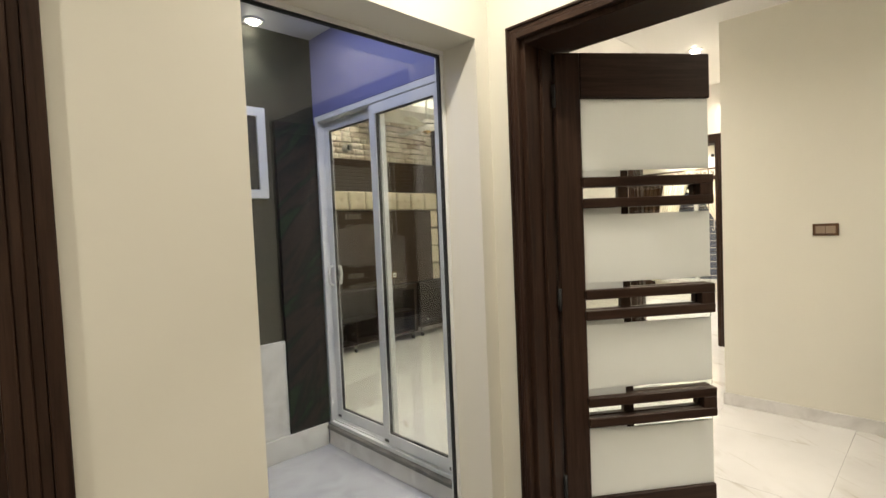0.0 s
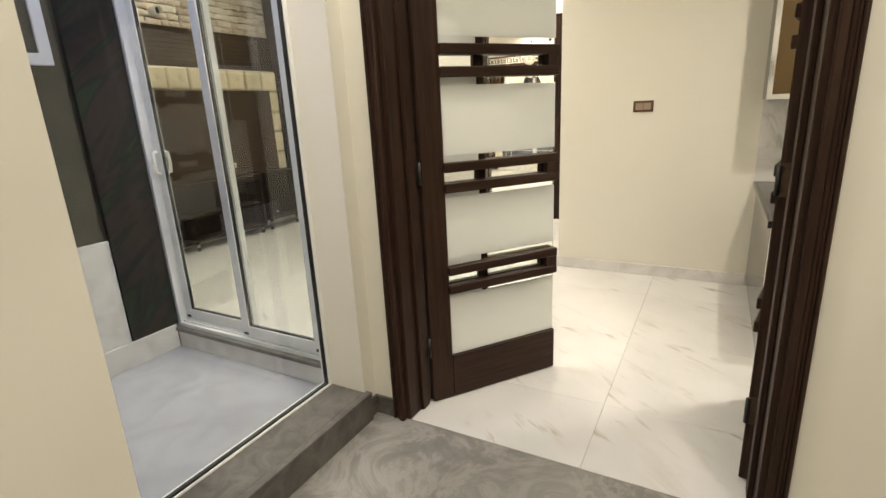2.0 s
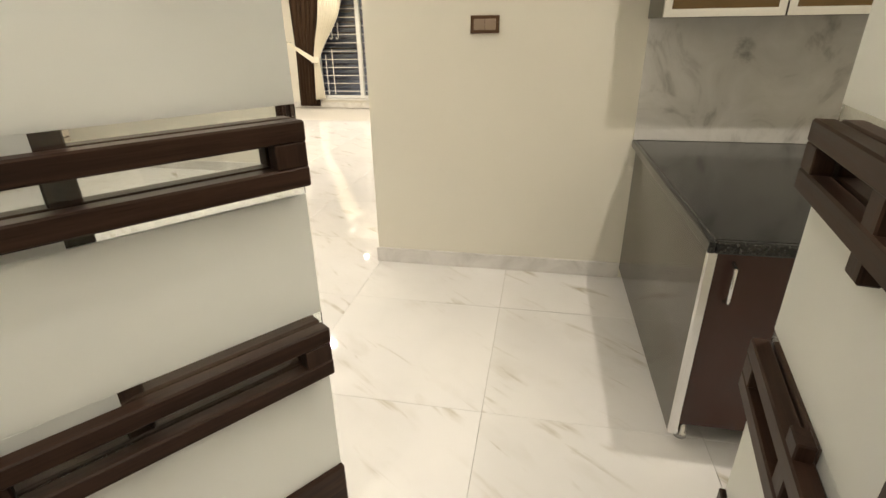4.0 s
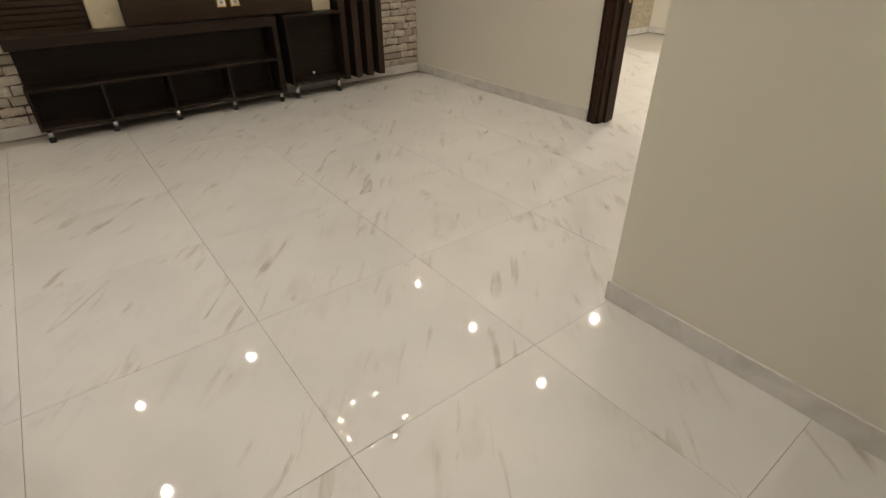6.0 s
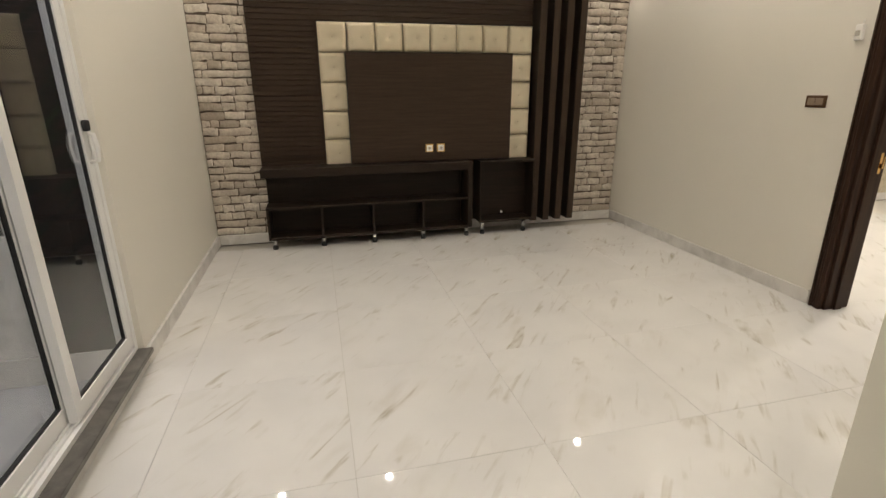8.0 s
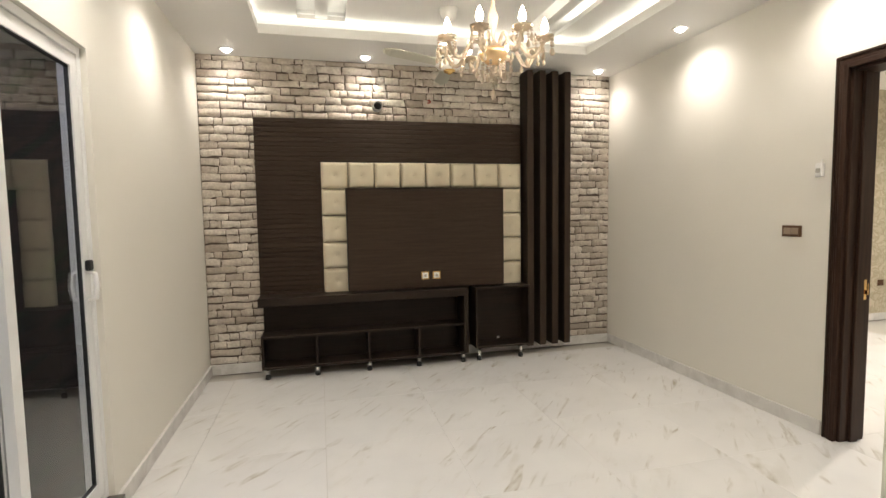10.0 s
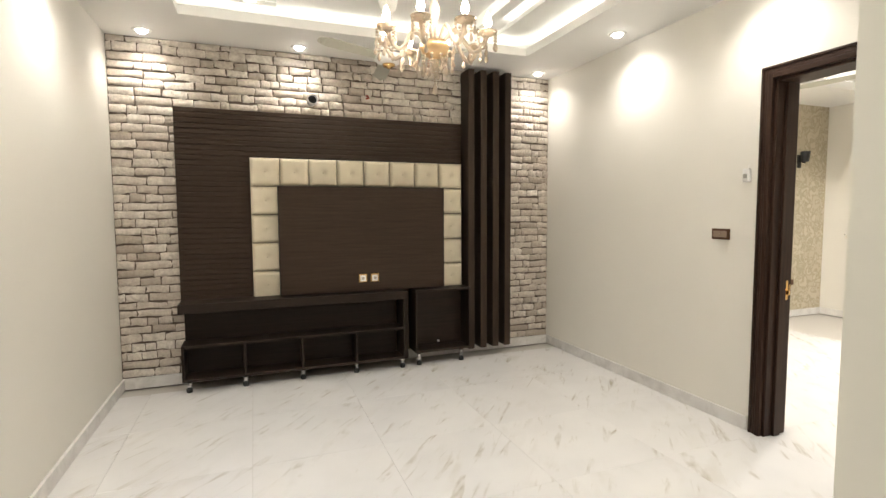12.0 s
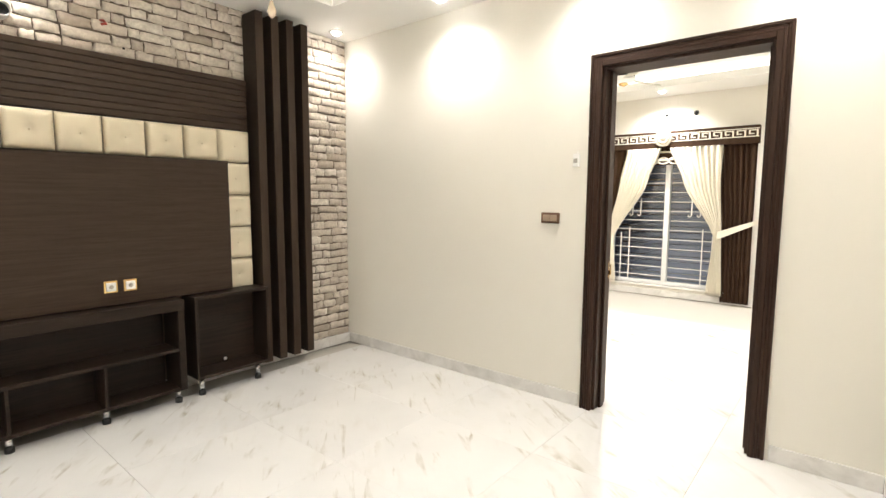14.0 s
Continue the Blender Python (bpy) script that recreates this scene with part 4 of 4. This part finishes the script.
# ---------- chandelier ----------
def chandelier(x, y):
    z = 2.36
    t = thing("chandelier", (x, y, z), "amber crystal candle chandelier, switched on", "chandelier")
    part("column", lathe([(0, 0.10), (0.02, 0.10), (0.034, 0.13), (0.016, 0.17), (0.012, 0.22), (0.026, 0.27), (0.034, 0.31), (0.018, 0.35), (0.010, 0.40), (0.022, 0.44), (0.010, 0.47), (0.008, 0.64), (0, 0.64)], 20, (x, y, z)), CRYSTAL, t)
    part("bowl", lathe([(0, 0.03), (0.03, 0.034), (0.07, 0.06), (0.088, 0.10), (0.075, 0.125), (0, 0.126)], 24, (x, y, z)), GOLD, t, "gold bowl")
    part("finial", lathe([(0, -0.02), (0.012, -0.015), (0.02, 0.0), (0.01, 0.015), (0.016, 0.03), (0, 0.031)], 14, (x, y, z)), CRYSTAL, t)
    part("stem", lathe([(0, 0.63), (0.006, 0.63), (0.006, H + 0.15 - z), (0, H + 0.15 - z)], 10, (x, y, z)), GOLD, t)
    part("canopy", lathe([(0.006, H + 0.08 - z), (0.05, H + 0.11 - z), (0.06, H + 0.148 - z), (0, H + 0.148 - z)], 20, (x, y, z)), GOLD, t, "gold canopy")
    drop = mesh_of("drop", lathe([(0, 0), (0.005, -0.006), (0.014, -0.034), (0.011, -0.046), (0, -0.056)], 8), CRYSTAL)
    bead = mesh_of("bead", lathe([(0, 0.008), (0.009, 0.003), (0.009, -0.003), (0, -0.008)], 8), CRYSTAL)

    def strand(px, py, pz, beads, tip=1.0):
        for k in range(beads):
            b = new("bead", bead)
            b.parent = t
            b.location = (px - x, py - y, pz - 0.016 * k - 0.008 - z)
        d = new("drop", drop)
        d.parent = t
        d.location = (px - x, py - y, pz - 0.016 * beads - z)
        d.scale = (tip,) * 3

    for k in range(8):
        a = math.tau * k / 8 + 0.2
        ca, sa = math.cos(a), math.sin(a)
        pts = []
        for i in range(15):
            s = i / 14
            rr = 0.05 + 0.255 * s
            zz = z + 0.11 + 0.075 * math.sin(math.pi * min(1, s * 2.1)) * (s < 0.48) - 0.075 * math.sin(math.pi * max(0.0, (s - 0.476) / 0.524)) * (s >= 0.476) + 0.03 * s * s
            pts.append((x + ca * rr, y + sa * rr, zz))
        arm = part("arm", tube(pts, 0.012, 8), CRYSTAL, t)
        ex, ey, ez = pts[-1]
        part("drip_pan", lathe([(0, -0.006), (0.02, -0.006), (0.050, 0.006), (0.056, 0.020), (0.048, 0.014), (0.018, 0.004), (0, 0.004)], 16, (ex, ey, ez)), CRYSTAL, arm, "amber crystal drip pan")
        part("candle", lathe([(0, 0.004), (0.012, 0.004), (0.012, 0.045), (0, 0.045)], 12, (ex, ey, ez)), PLASTIC, arm, "white candle sleeve")
        part("bulb", lathe([(0, 0.04), (0.012, 0.044), (0.021, 0.066), (0.017, 0.09), (0.006, 0.118), (0, 0.128)], 14, (ex, ey, ez)), FLAME if k else BULB, arm, "glowing flame-shaped bulb" if k else "unlit flame-shaped bulb")
        for j in range(5):
            b = a + math.tau * (j + 0.5) / 5
            strand(ex + 0.052 * math.cos(b), ey + 0.052 * math.sin(b), ez + 0.012, 2 + (j + k) % 3, 0.9)
        strand(x + 0.20 * ca, y + 0.20 * sa, z + 0.085, 2, 0.9)
        strand(x + 0.07 * ca, y + 0.07 * sa, z + 0.05, 3 + k % 2, 1.0)
    strand(x, y, z - 0.02, 5, 1.3)


chandelier(2.10, 2.90)


# ---------- switches and small wall things ----------
BRONZE = mat("bronze_switch_plate", (0.11, 0.055, 0.025), 0.3, 0.3)
KEY = mat("brown_switch_key", (0.30, 0.22, 0.16), 0.35)


def switch_plate(x, y, z, w, h, group):
    t = thing("light_switch", (x, y, z), "dark bronze framed wall switch plate", "light switch", group)
    part("frame", boxes((x - 0.012, x, y - w / 2, y + w / 2, z - h / 2, z + h / 2), edge=0.003), BRONZE, t)
    for k in range(2):
        a = y - w / 2 + 0.016 + k * (w / 2 - 0.016)
        part("key", boxes((x - 0.017, x - 0.012, a + 0.001, a + w / 2 - 0.017, z - h / 2 + 0.016, z + h / 2 - 0.016), edge=0.002), KEY, t)


switch_plate(RX, 2.785, 1.35, 0.145, 0.078, "wall switches")
switch_plate(BX, 0.209, 1.377, 0.147, 0.084, "wall switches")
t = thing("motion_sensor", (RX, 2.60, 1.75), "small white wall sensor with a grey lens", "sensor")
part("body", boxes((RX - 0.03, RX, 2.57, 2.615, 1.71, 1.80), edge=0.006, segments=2), PLASTIC, t)
part("lens", boxes((RX - 0.036, RX - 0.03, 2.578, 2.607, 1.735, 1.765), edge=0.002), GROUT, t, "grey lens")
part("cable", tube([(RX - 0.01, 2.59, 1.80), (RX - 0.008, 2.585, 1.82), (RX - 0.002, 2.585, 1.825)], 0.003, 6), PLASTIC, t)
solid("door_stop", lathe([(0, 0), (0.016, 0), (0.014, 0.03), (0.02, 0.035), (0.02, 0.05), (0, 0.052)], 14), PLASTIC, "white rubber door stop on the lobby wall", "door stop").matrix_world = pose(DW, -0.80, 0.12, 0, -90, 0)


# ---------- kitchen ----------
PANEL = mat("olive_grey_gloss_laminate", (0.10, 0.09, 0.068), 0.12, spec=0.3)
v = coords(PANEL)
set_colour(PANEL, mix(PANEL, noise_of(PANEL, v, 3, 3), (0.072, 0.062, 0.044), (0.055, 0.048, 0.034)))
MAROON = mat("maroon_gloss_laminate", (0.05, 0.018, 0.014), 0.2)
BRONZE_GLASS = mat("bronze_tinted_glass", (0.10, 0.06, 0.02), 0.12, 0.25)


def kitchen_counter():
    t = thing("kitchen_base_cabinet", (1.65, -1.0, 0), "olive grey kitchen base cabinet on short legs", "cabinet")
    part("end_panel", boxes((1.0, BX - 0.001, -0.63, -0.607, 0.06, 0.775), edge=0.002), PANEL, t, "olive grey gloss end panel")
    part("body", boxes((1.03, BX - 0.001, -1.6, -0.632, 0.10, 0.775)), PANEL, t)
    part("edge_strip", boxes((0.982, 1.0, -0.632, -0.604, 0.07, 0.775), edge=0.002), CHROME, t, "aluminium edge strip")
    for k in range(2):
        a = -0.634 - 0.45 * k
        d = part("cabinet_door", boxes((1.0, 1.026, a - 0.44, a, 0.10, 0.765), edge=0.002), MAROON, t, "dark maroon gloss door")
        part("handle", tube([(1.0, a - 0.05, 0.72), (0.97, a - 0.05, 0.71), (0.97, a - 0.05, 0.60), (1.0, a - 0.05, 0.59)], 0.006, 8), CHROME, d, "chrome bow handle")
    for x, y in ((1.06, -0.67), (1.06, -1.5), (2.25, -0.67)):
        part("leg", lathe([(0, 0), (0.022, 0), (0.022, 0.02), (0.016, 0.022), (0.016, 0.10), (0, 0.10)], 12, (x, y, 0)), CHROME, t)
    w = thing("worktop", (1.62, -1.1, 0.775), "polished black granite worktop on the base cabinet", "worktop")
    part("slab", boxes((0.945, BX - 0.002, -1.62, -0.602, 0.775, 0.812), edge=0.003), BLACK_GRANITE, w)
    part("nosing", boxes((0.925, BX - 0.002, -0.6015, -0.582, 0.774, 0.812), edge=0.005, segments=2), BLACK_GRANITE, w)
    part("nosing", boxes((0.925, 0.9445, -1.62, -0.602, 0.774, 0.812), edge=0.005, segments=2), BLACK_GRANITE, w)
    solid("splashback", boxes((BX - 0.012, BX - 0.001, -3.2, -0.586, 0.814, 1.39)), SPLASH, "grey white marble splashback tiles", "splashback", "structure")
    u = thing("kitchen_wall_cabinet", (2.15, -1.2, 1.39), "wall cabinet with bronze glass doors in aluminium frames", "cabinet")
    part("body", boxes((1.99, BX - 0.001, -2.05, -0.575, 1.39, 2.35)), PANEL, u)
    for k in range(3):
        a = -0.575 - 0.467 * k
        d = part("cabinet_door", slab_with_holes((a - 0.46, a), (1.39, 2.35), (1.965, 1.988), [(a - 0.43, a - 0.03, 1.42, 2.32)], "x"), CHROME, u, "aluminium door frame")
        part("pane", boxes((1.972, 1.980, a - 0.43, a - 0.03, 1.42, 2.32)), BRONZE_GLASS, d, "bronze glass pane")


kitchen_counter()


# ---------- far room window and curtains ----------
def far_window():
    t = thing("window_3", (FX, 3.28, 0.17), "wide white sliding window with a white grille", "window", kind="structure")
    y0, y1, z0, z1 = 2.44, 4.12, 0.17, 2.20
    part("window_frame", slab_with_holes((y0, y1), (z0, z1), (FX + 0.04, FX + 0.12), [(y0 + 0.045, 3.245, z0 + 0.05, z1 - 0.05), (3.315, y1 - 0.045, z0 + 0.05, z1 - 0.05)], "x"), ALU, t)
    for a, b in ((y0 + 0.045, 3.245), (3.315, y1 - 0.045)):
        p = part("pane", boxes((FX + 0.08, FX + 0.087, a, b, z0 + 0.05, z1 - 0.05)), GLASS, t, "clear glass pane")
        p.visible_shadow = False
    part("sill", boxes((FX - 0.03, FX + 0.04, y0 - 0.03, y1 + 0.03, z0 - 0.03, z0), edge=0.003), SKIRT, t)
    g = thing("window_grille", (FX + 0.02, 3.28, 0.2), "white painted steel window grille", "grille")
    for k in range(14):
        z = z0 + 0.13 + 0.142 * k
        part("bar", boxes((FX + 0.010, FX + 0.020, y0 + 0.01, y1 - 0.01, z, z + 0.010)), ALU, g)
    for y in (2.62, 2.75, 3.80, 3.93):
        part("upright", boxes((FX + 0.002, FX + 0.010, y, y + 0.014, z0 + 0.02, 0.95 if y in (2.62, 3.93) else 1.05)), ALU, g)
    for y in (2.80, 2.92, 3.65, 3.77):
        part("scroll", tube([(FX + 0.004, y, 1.50), (FX + 0.004, y, 1.25), (FX + 0.004, y + 0.02, 1.22), (FX + 0.004, y + 0.045, 1.235), (FX + 0.004, y + 0.04, 1.255)], 0.009, 6), ALU, g)


SHUTTER = mat("dark_blue_shutter", (0.12, 0.14, 0.23), 0.6)
far_window()
bm = bmesh.new()
for k in range(26):
    z = 0.0 + 0.095 * k
    box(bm, FX + 0.62, FX + 0.64, 1.4, 5.2, z, z + 0.085)
solid("outer_shutter", bm, SHUTTER, "dark slate blue slatted boundary screen at dusk", "screen", "structure")
solid("outer_ground", boxes((FX + 0.2, FX + 3.0, 0.0, 6.0, -0.2, -0.01)), GROUT, "dark paved strip outside", "ground", "structure")


ROSETTE = mat("beige_silver_ornament", (0.27, 0.235, 0.175), 0.5)


def pelmet():
    t = thing("pelmet", (FX - 0.06, 3.33, 2.24), "dark brown curtain pelmet with a cream key pattern", "pelmet")
    y0, y1, x = 2.12, 4.54, FX - 0.12
    part("box", boxes((x, FX - 0.001, y0, y1, 2.235, 2.475), edge=0.004), BROWN_CLOTH, t)
    part("band", boxes((x - 0.004, x, y0, y1, 2.315, 2.435)), BROWN_CLOTH, t)
    n, w = 17, (y1 - y0) / 17
    for k in range(n):
        a = y0 + k * w
        if abs(a + w / 2 - 3.33) < 0.08:
            continue
        xs = (x - 0.010, x - 0.004)
        part("key_motif", boxes((*xs, a, a + w, 2.318, 2.330), (*xs, a + 0.10 * w, a + 0.24 * w, 2.330, 2.412), (*xs, a + 0.24 * w, a + 0.88 * w, 2.400, 2.412), (*xs, a + 0.74 * w, a + 0.88 * w, 2.354, 2.400), (*xs, a + 0.44 * w, a + 0.74 * w, 2.354, 2.366), (*xs, a, a + w, 2.424, 2.434)), CLOTH, t, "cream key pattern motif")
    part("rosette", placed(lathe([(0, 0.024), (0.04, 0.022), (0.045, 0.012), (0.075, 0.012), (0.082, 0.022), (0.094, 0.022), (0.10, 0.012), (0.125, 0.012), (0.132, 0.022), (0.148, 0.020), (0.155, 0.0), (0, 0)], 32), pose(x - 0.011, 3.33, 2.375, 0, -90, 0) @ Matrix.Scale(0.82, 4)), ROSETTE, t, "beige round rosette")
    for k in range(10):
        a = math.tau * k / 10
        part("petal", placed(lathe([(0, 0.012), (0.010, 0.010), (0.014, 0.0), (0, 0)], 8), pose(x - 0.023, 3.33 + 0.062 * math.cos(a), 2.375 + 0.062 * math.sin(a), 0, -90, 0)), CLOTH, t)
    b = thing("valance", (FX - 0.05, 3.33, 1.90), "cream scrolled valance ornament under the pelmet", "valance")
    part("cloth", boxes((FX - 0.06, FX - 0.05, 3.02, 3.64, 1.99, 2.235), edge=0.002), BROWN_CLOTH, b)
    part("ornament", tube([(FX - 0.07, 3.33 + 0.24 * math.cos(math.tau * k / 24), 2.12 + 0.06 * math.sin(math.tau * k / 24)) for k in range(25)], 0.014, 6), CLOTH, b)
    for q in (-0.15, 0.0, 0.15):
        part("ornament", tube([(FX - 0.07, 3.33 + q + 0.07 * math.cos(math.tau * k / 16), 2.05 + 0.045 * math.sin(math.tau * k / 16)) for k in range(17)], 0.011, 6), CLOTH, b)


def drape(name, material, rows, label, x=FX - 0.085, folds=9, depth=0.022):
    """A pleated hanging between rows of (z, y at one edge, y at the other edge)."""
    bm = bmesh.new()
    n, grid = folds * 8, []
    steps = 40
    for j in range(steps + 1):
        z = rows[0][0] + (rows[-1][0] - rows[0][0]) * j / steps
        for a, b in zip(rows, rows[1:]):
            if b[0] <= z <= a[0]:
                s = (a[0] - z) / (a[0] - b[0])
                s = s * s * (3 - 2 * s) * 0.5 + s * 0.5
                ya, yb = a[1] + (b[1] - a[1]) * s, a[2] + (b[2] - a[2]) * s
                break
        grid.append([bm.verts.new((x + depth * math.sin(math.tau * folds * i / n + 0.5 * math.sin(3.0 * i / n * folds)) * min(1.0, 0.25 + abs(yb - ya) * 2), ya + (yb - ya) * i / n, z)) for i in range(n + 1)])
    for j in range(steps):
        for i in range(n):
            bm.faces.new((grid[j][i], grid[j][i + 1], grid[j + 1][i + 1], grid[j + 1][i])).smooth = True
    ob = solid(name, bm, material, label, "curtain", group="curtains")
    ob.modifiers.new("thickness", "SOLIDIFY").thickness = 0.003
    return ob


pelmet()
drape("curtain", BROWN_CLOTH, [(2.235, 4.52, 3.80), (1.0, 4.50, 4.05), (0.03, 4.53, 4.12)], "dark brown velvet curtain beside the window", FX - 0.05, 7)
drape("curtain", BROWN_CLOTH, [(2.235, 2.14, 2.62), (1.0, 2.14, 2.52), (0.03, 2.13, 2.48)], "dark brown velvet curtain beside the window", FX - 0.05, 7)
drape("curtain", CLOTH, [(2.235, 3.86, 3.36), (1.75, 3.95, 3.53), (0.86, 4.13, 4.02), (0.16, 4.17, 3.97)], "cream satin curtain tied back to the side", FX - 0.11, 9)
drape("curtain", CLOTH, [(2.235, 2.54, 3.24), (1.75, 2.55, 3.04), (0.95, 2.50, 2.60), (0.12, 2.46, 2.66)], "cream satin curtain tied back to the side", FX - 0.11, 9)
solid("curtain_tieback", boxes((FX - 0.15, FX - 0.145, 4.02, 4.16, 0.82, 0.93)), CLOTH, "cream cloth curtain tieback", "tieback", group="tiebacks")
for y0, z0, y1, z1 in ((4.14, 0.87, 4.60, 1.16), (2.55, 0.97, 2.02, 1.20)):
    bm = bmesh.new()
    a = [bm.verts.new((FX - 0.135 + dx, y, z)) for dx in (0, 0.006) for y, z in ((y0, z0 - 0.05), (y1, z1 - 0.02), (y1, z1 + 0.03), (y0, z0 + 0.06))]
    for f in ((0, 1, 2, 3), (7, 6, 5, 4), (0, 4, 5, 1), (1, 5, 6, 2), (2, 6, 7, 3), (3, 7, 4, 0)):
        bm.faces.new([a[i] for i in f])
    solid("curtain_tieback", bm, CLOTH, "cream cloth curtain tieback", "tieback", group="tiebacks")
    solid("tieback_hook", tube([(FX - 0.001, y1, z1 + 0.01), (FX - 0.13, y1, z1 + 0.01), (FX - 0.15, y1, z1 + 0.03)], 0.009, 8), CHROME, "chrome tieback hook on the wall", "hook", group="tieback hooks")
for y, r in ((3.33, 0.022), (2.93, 0.034)):
    solid("wall_hole", lathe([(0, 0), (r, 0), (r, 0.006), (0, 0.006)], 18), BLACK, "dark round pipe hole above the window", "pipe hole", group="pipe holes").matrix_world = pose(FX + 0.001, y, 2.72, 0, -90, 0)

t = thing("wall_lamp", (8.3, 4.97, 2.2), "dark metal wall lamp on the wallpaper", "wall lamp")
part("plate", boxes((8.26, 8.34, 4.955, 4.97, 2.12, 2.30), edge=0.004), BLACK, t)
part("shade", lathe([(0.03, -0.06), (0.045, -0.06), (0.06, 0.08), (0.05, 0.08), (0.03, -0.05)], 18, (8.3, 4.88, 2.26)), BLACK, t)
part("arm", tube([(8.3, 4.96, 2.22), (8.3, 4.88, 2.18), (8.3, 4.88, 2.24)], 0.01, 8), BLACK, t)
t = thing("wall_socket", (8.25, 4.97, 0.5), "small bronze wall socket", "socket")
part("plate", boxes((8.2, 8.3, 4.96, 4.97, 0.46, 0.54), edge=0.003), BRONZE, t)


# ---------- bricks ----------
def brick_shape(bm, rnd, centre, size):
    """A rough split stone, its face towards -y."""
    def j(s):
        return rnd.uniform(-s, s)

    def at(x, y, z):
        return bm.verts.new((centre[0] + x * size[0], centre[1] + y * size[1], centre[2] + z * size[2]))

    a, b = 0.17 + j(0.08), -0.17 + j(0.08)
    outline = ((-0.495, -0.48), (b, -0.48), (a, -0.48), (0.495, -0.48), (0.495, 0.0), (0.495, 0.48), (a + j(0.1), 0.48), (b + j(0.1), 0.48), (-0.495, 0.48), (-0.495, 0.0))
    n = len(outline)
    back = [at(x, 0.5, z) for x, z in outline]
    edge = [at(x + j(0.035), -0.02 + j(0.2), z + j(0.13)) for x, z in outline]
    front = [at(x * 0.93 + j(0.03), -0.40 + j(0.16), z * 0.80 + j(0.09)) for x, z in outline]
    mid = [at(-0.2 + j(0.08), -0.5 + j(0.12), j(0.1)), at(0.2 + j(0.08), -0.5 + j(0.12), j(0.1))]
    for k in range(n):
        m = (k + 1) % n
        bm.faces.new((back[k], back[m], edge[m], edge[k])).smooth = True
        bm.faces.new((edge[k], edge[m], front[m], front[k])).smooth = True
    for f in ((0, 1, mid[0]), (1, 2, mid[1], mid[0]), (2, 3, mid[1]), (3, 4, mid[1]), (4, 5, mid[1]), (5, 6, mid[1]), (6, 7, mid[0], mid[1]), (7, 8, mid[0]), (8, 9, mid[0]), (9, 0, mid[0])):
        bm.faces.new([front[q] if isinstance(q, int) else q for q in f]).smooth = True


def brick_mesh(k):
    bm = bmesh.new()
    brick_shape(bm, random.Random(100 + k), (0, 0, 0), (1, 1, 1))
    bmesh.ops.recalc_face_normals(bm, faces=bm.faces[:])
    return mesh_of("brick", bm, BRICK)


BRICKS = [brick_mesh(k) for k in range(14)]
rnd = random.Random(5)
course, z = 0.0728, S
band = bmesh.new()
while z < H - 0.01:
    h = min(course * rnd.uniform(0.90, 1.10), H - z)
    x = -rnd.uniform(0.0, 0.045)
    while x < RX:
        w = rnd.choice((0.08, 0.11, 0.14, 0.17, 0.19, 0.22, 0.27)) * rnd.uniform(0.92, 1.08)
        w = w if RX - x - w > 0.05 else RX - x
        a, b = max(x, 0.0), min(x + w, RX)
        x += w
        covered = (a > 0.50 and b < 3.12 and z + h < 2.43)
        if b - a < 0.03 or covered:
            continue
        d = 0.027 * rnd.uniform(0.75, 1.25)
        spot = ((a + b) / 2, TY - d / 2 + 0.012, z + h / 2 + rnd.uniform(-0.004, 0.004))
        size = (b - a - rnd.uniform(0.001, 0.009), d, h - rnd.uniform(0.001, 0.011))
        if 0.62 < a and b < 3.66:
            brick_shape(band, rnd, spot, size)
            continue
        ob = new("brick", BRICKS[rnd.randrange(14)])
        ob.parent = wall_tv
        ob.location, ob.scale = spot, size
        ob.rotation_euler = (0, radians(rnd.uniform(-2.2, 2.2)), 0)
    z += h
bmesh.ops.recalc_face_normals(band, faces=band.faces[:])
tagged(part("brick_band", band, BRICK_BAND, wall_tv), kind="stuff")

# ---------- floor tiles ----------
floor = solid("floor", boxes((0.0, 0.4, -3.7, -3.5, -0.011, -0.006)), GROUT, "polished white marble tile floor with grey brown veins", "floor", "structure")
T = 0.8
full = mesh_of("tile", boxes((-T / 2 + 0.0007, T / 2 - 0.0007, -T / 2 + 0.0007, T / 2 - 0.0007, -0.01, 0.0), edge=0.0005), TILE)
for i in range(-2, 9):
    for k in range(-5, 6):
        cx, cy = 1.85 + T * (i - 1.5), 0.05 + T * (k + 0.5)
        x0, x1, y0, y1 = max(cx - T / 2, DW + 0.006 if cy < 0.8 else -0.05), min(cx + T / 2, FX), max(cy - T / 2, -3.7), min(cy + T / 2, 5.1)
        if x1 - x0 < 0.05 or y1 - y0 < 0.05 or (x0 > BX + 0.01 and x1 < RX + 0.2 and y1 < BY) or (cx > 4.6 and y1 < -1.3):
            continue
        whole = x1 - x0 > T - 0.01 and y1 - y0 > T - 0.01
        if whole:
            ob = new("tile", full)
            ob.location = (cx, cy, 0)
        else:
            ob = new("tile", mesh_of("tile", boxes((x0 + 0.0007, x1 - 0.0007, y0 + 0.0007, y1 - 0.0007, -0.01, 0.0), edge=0.0005), TILE))
        ob.parent = floor
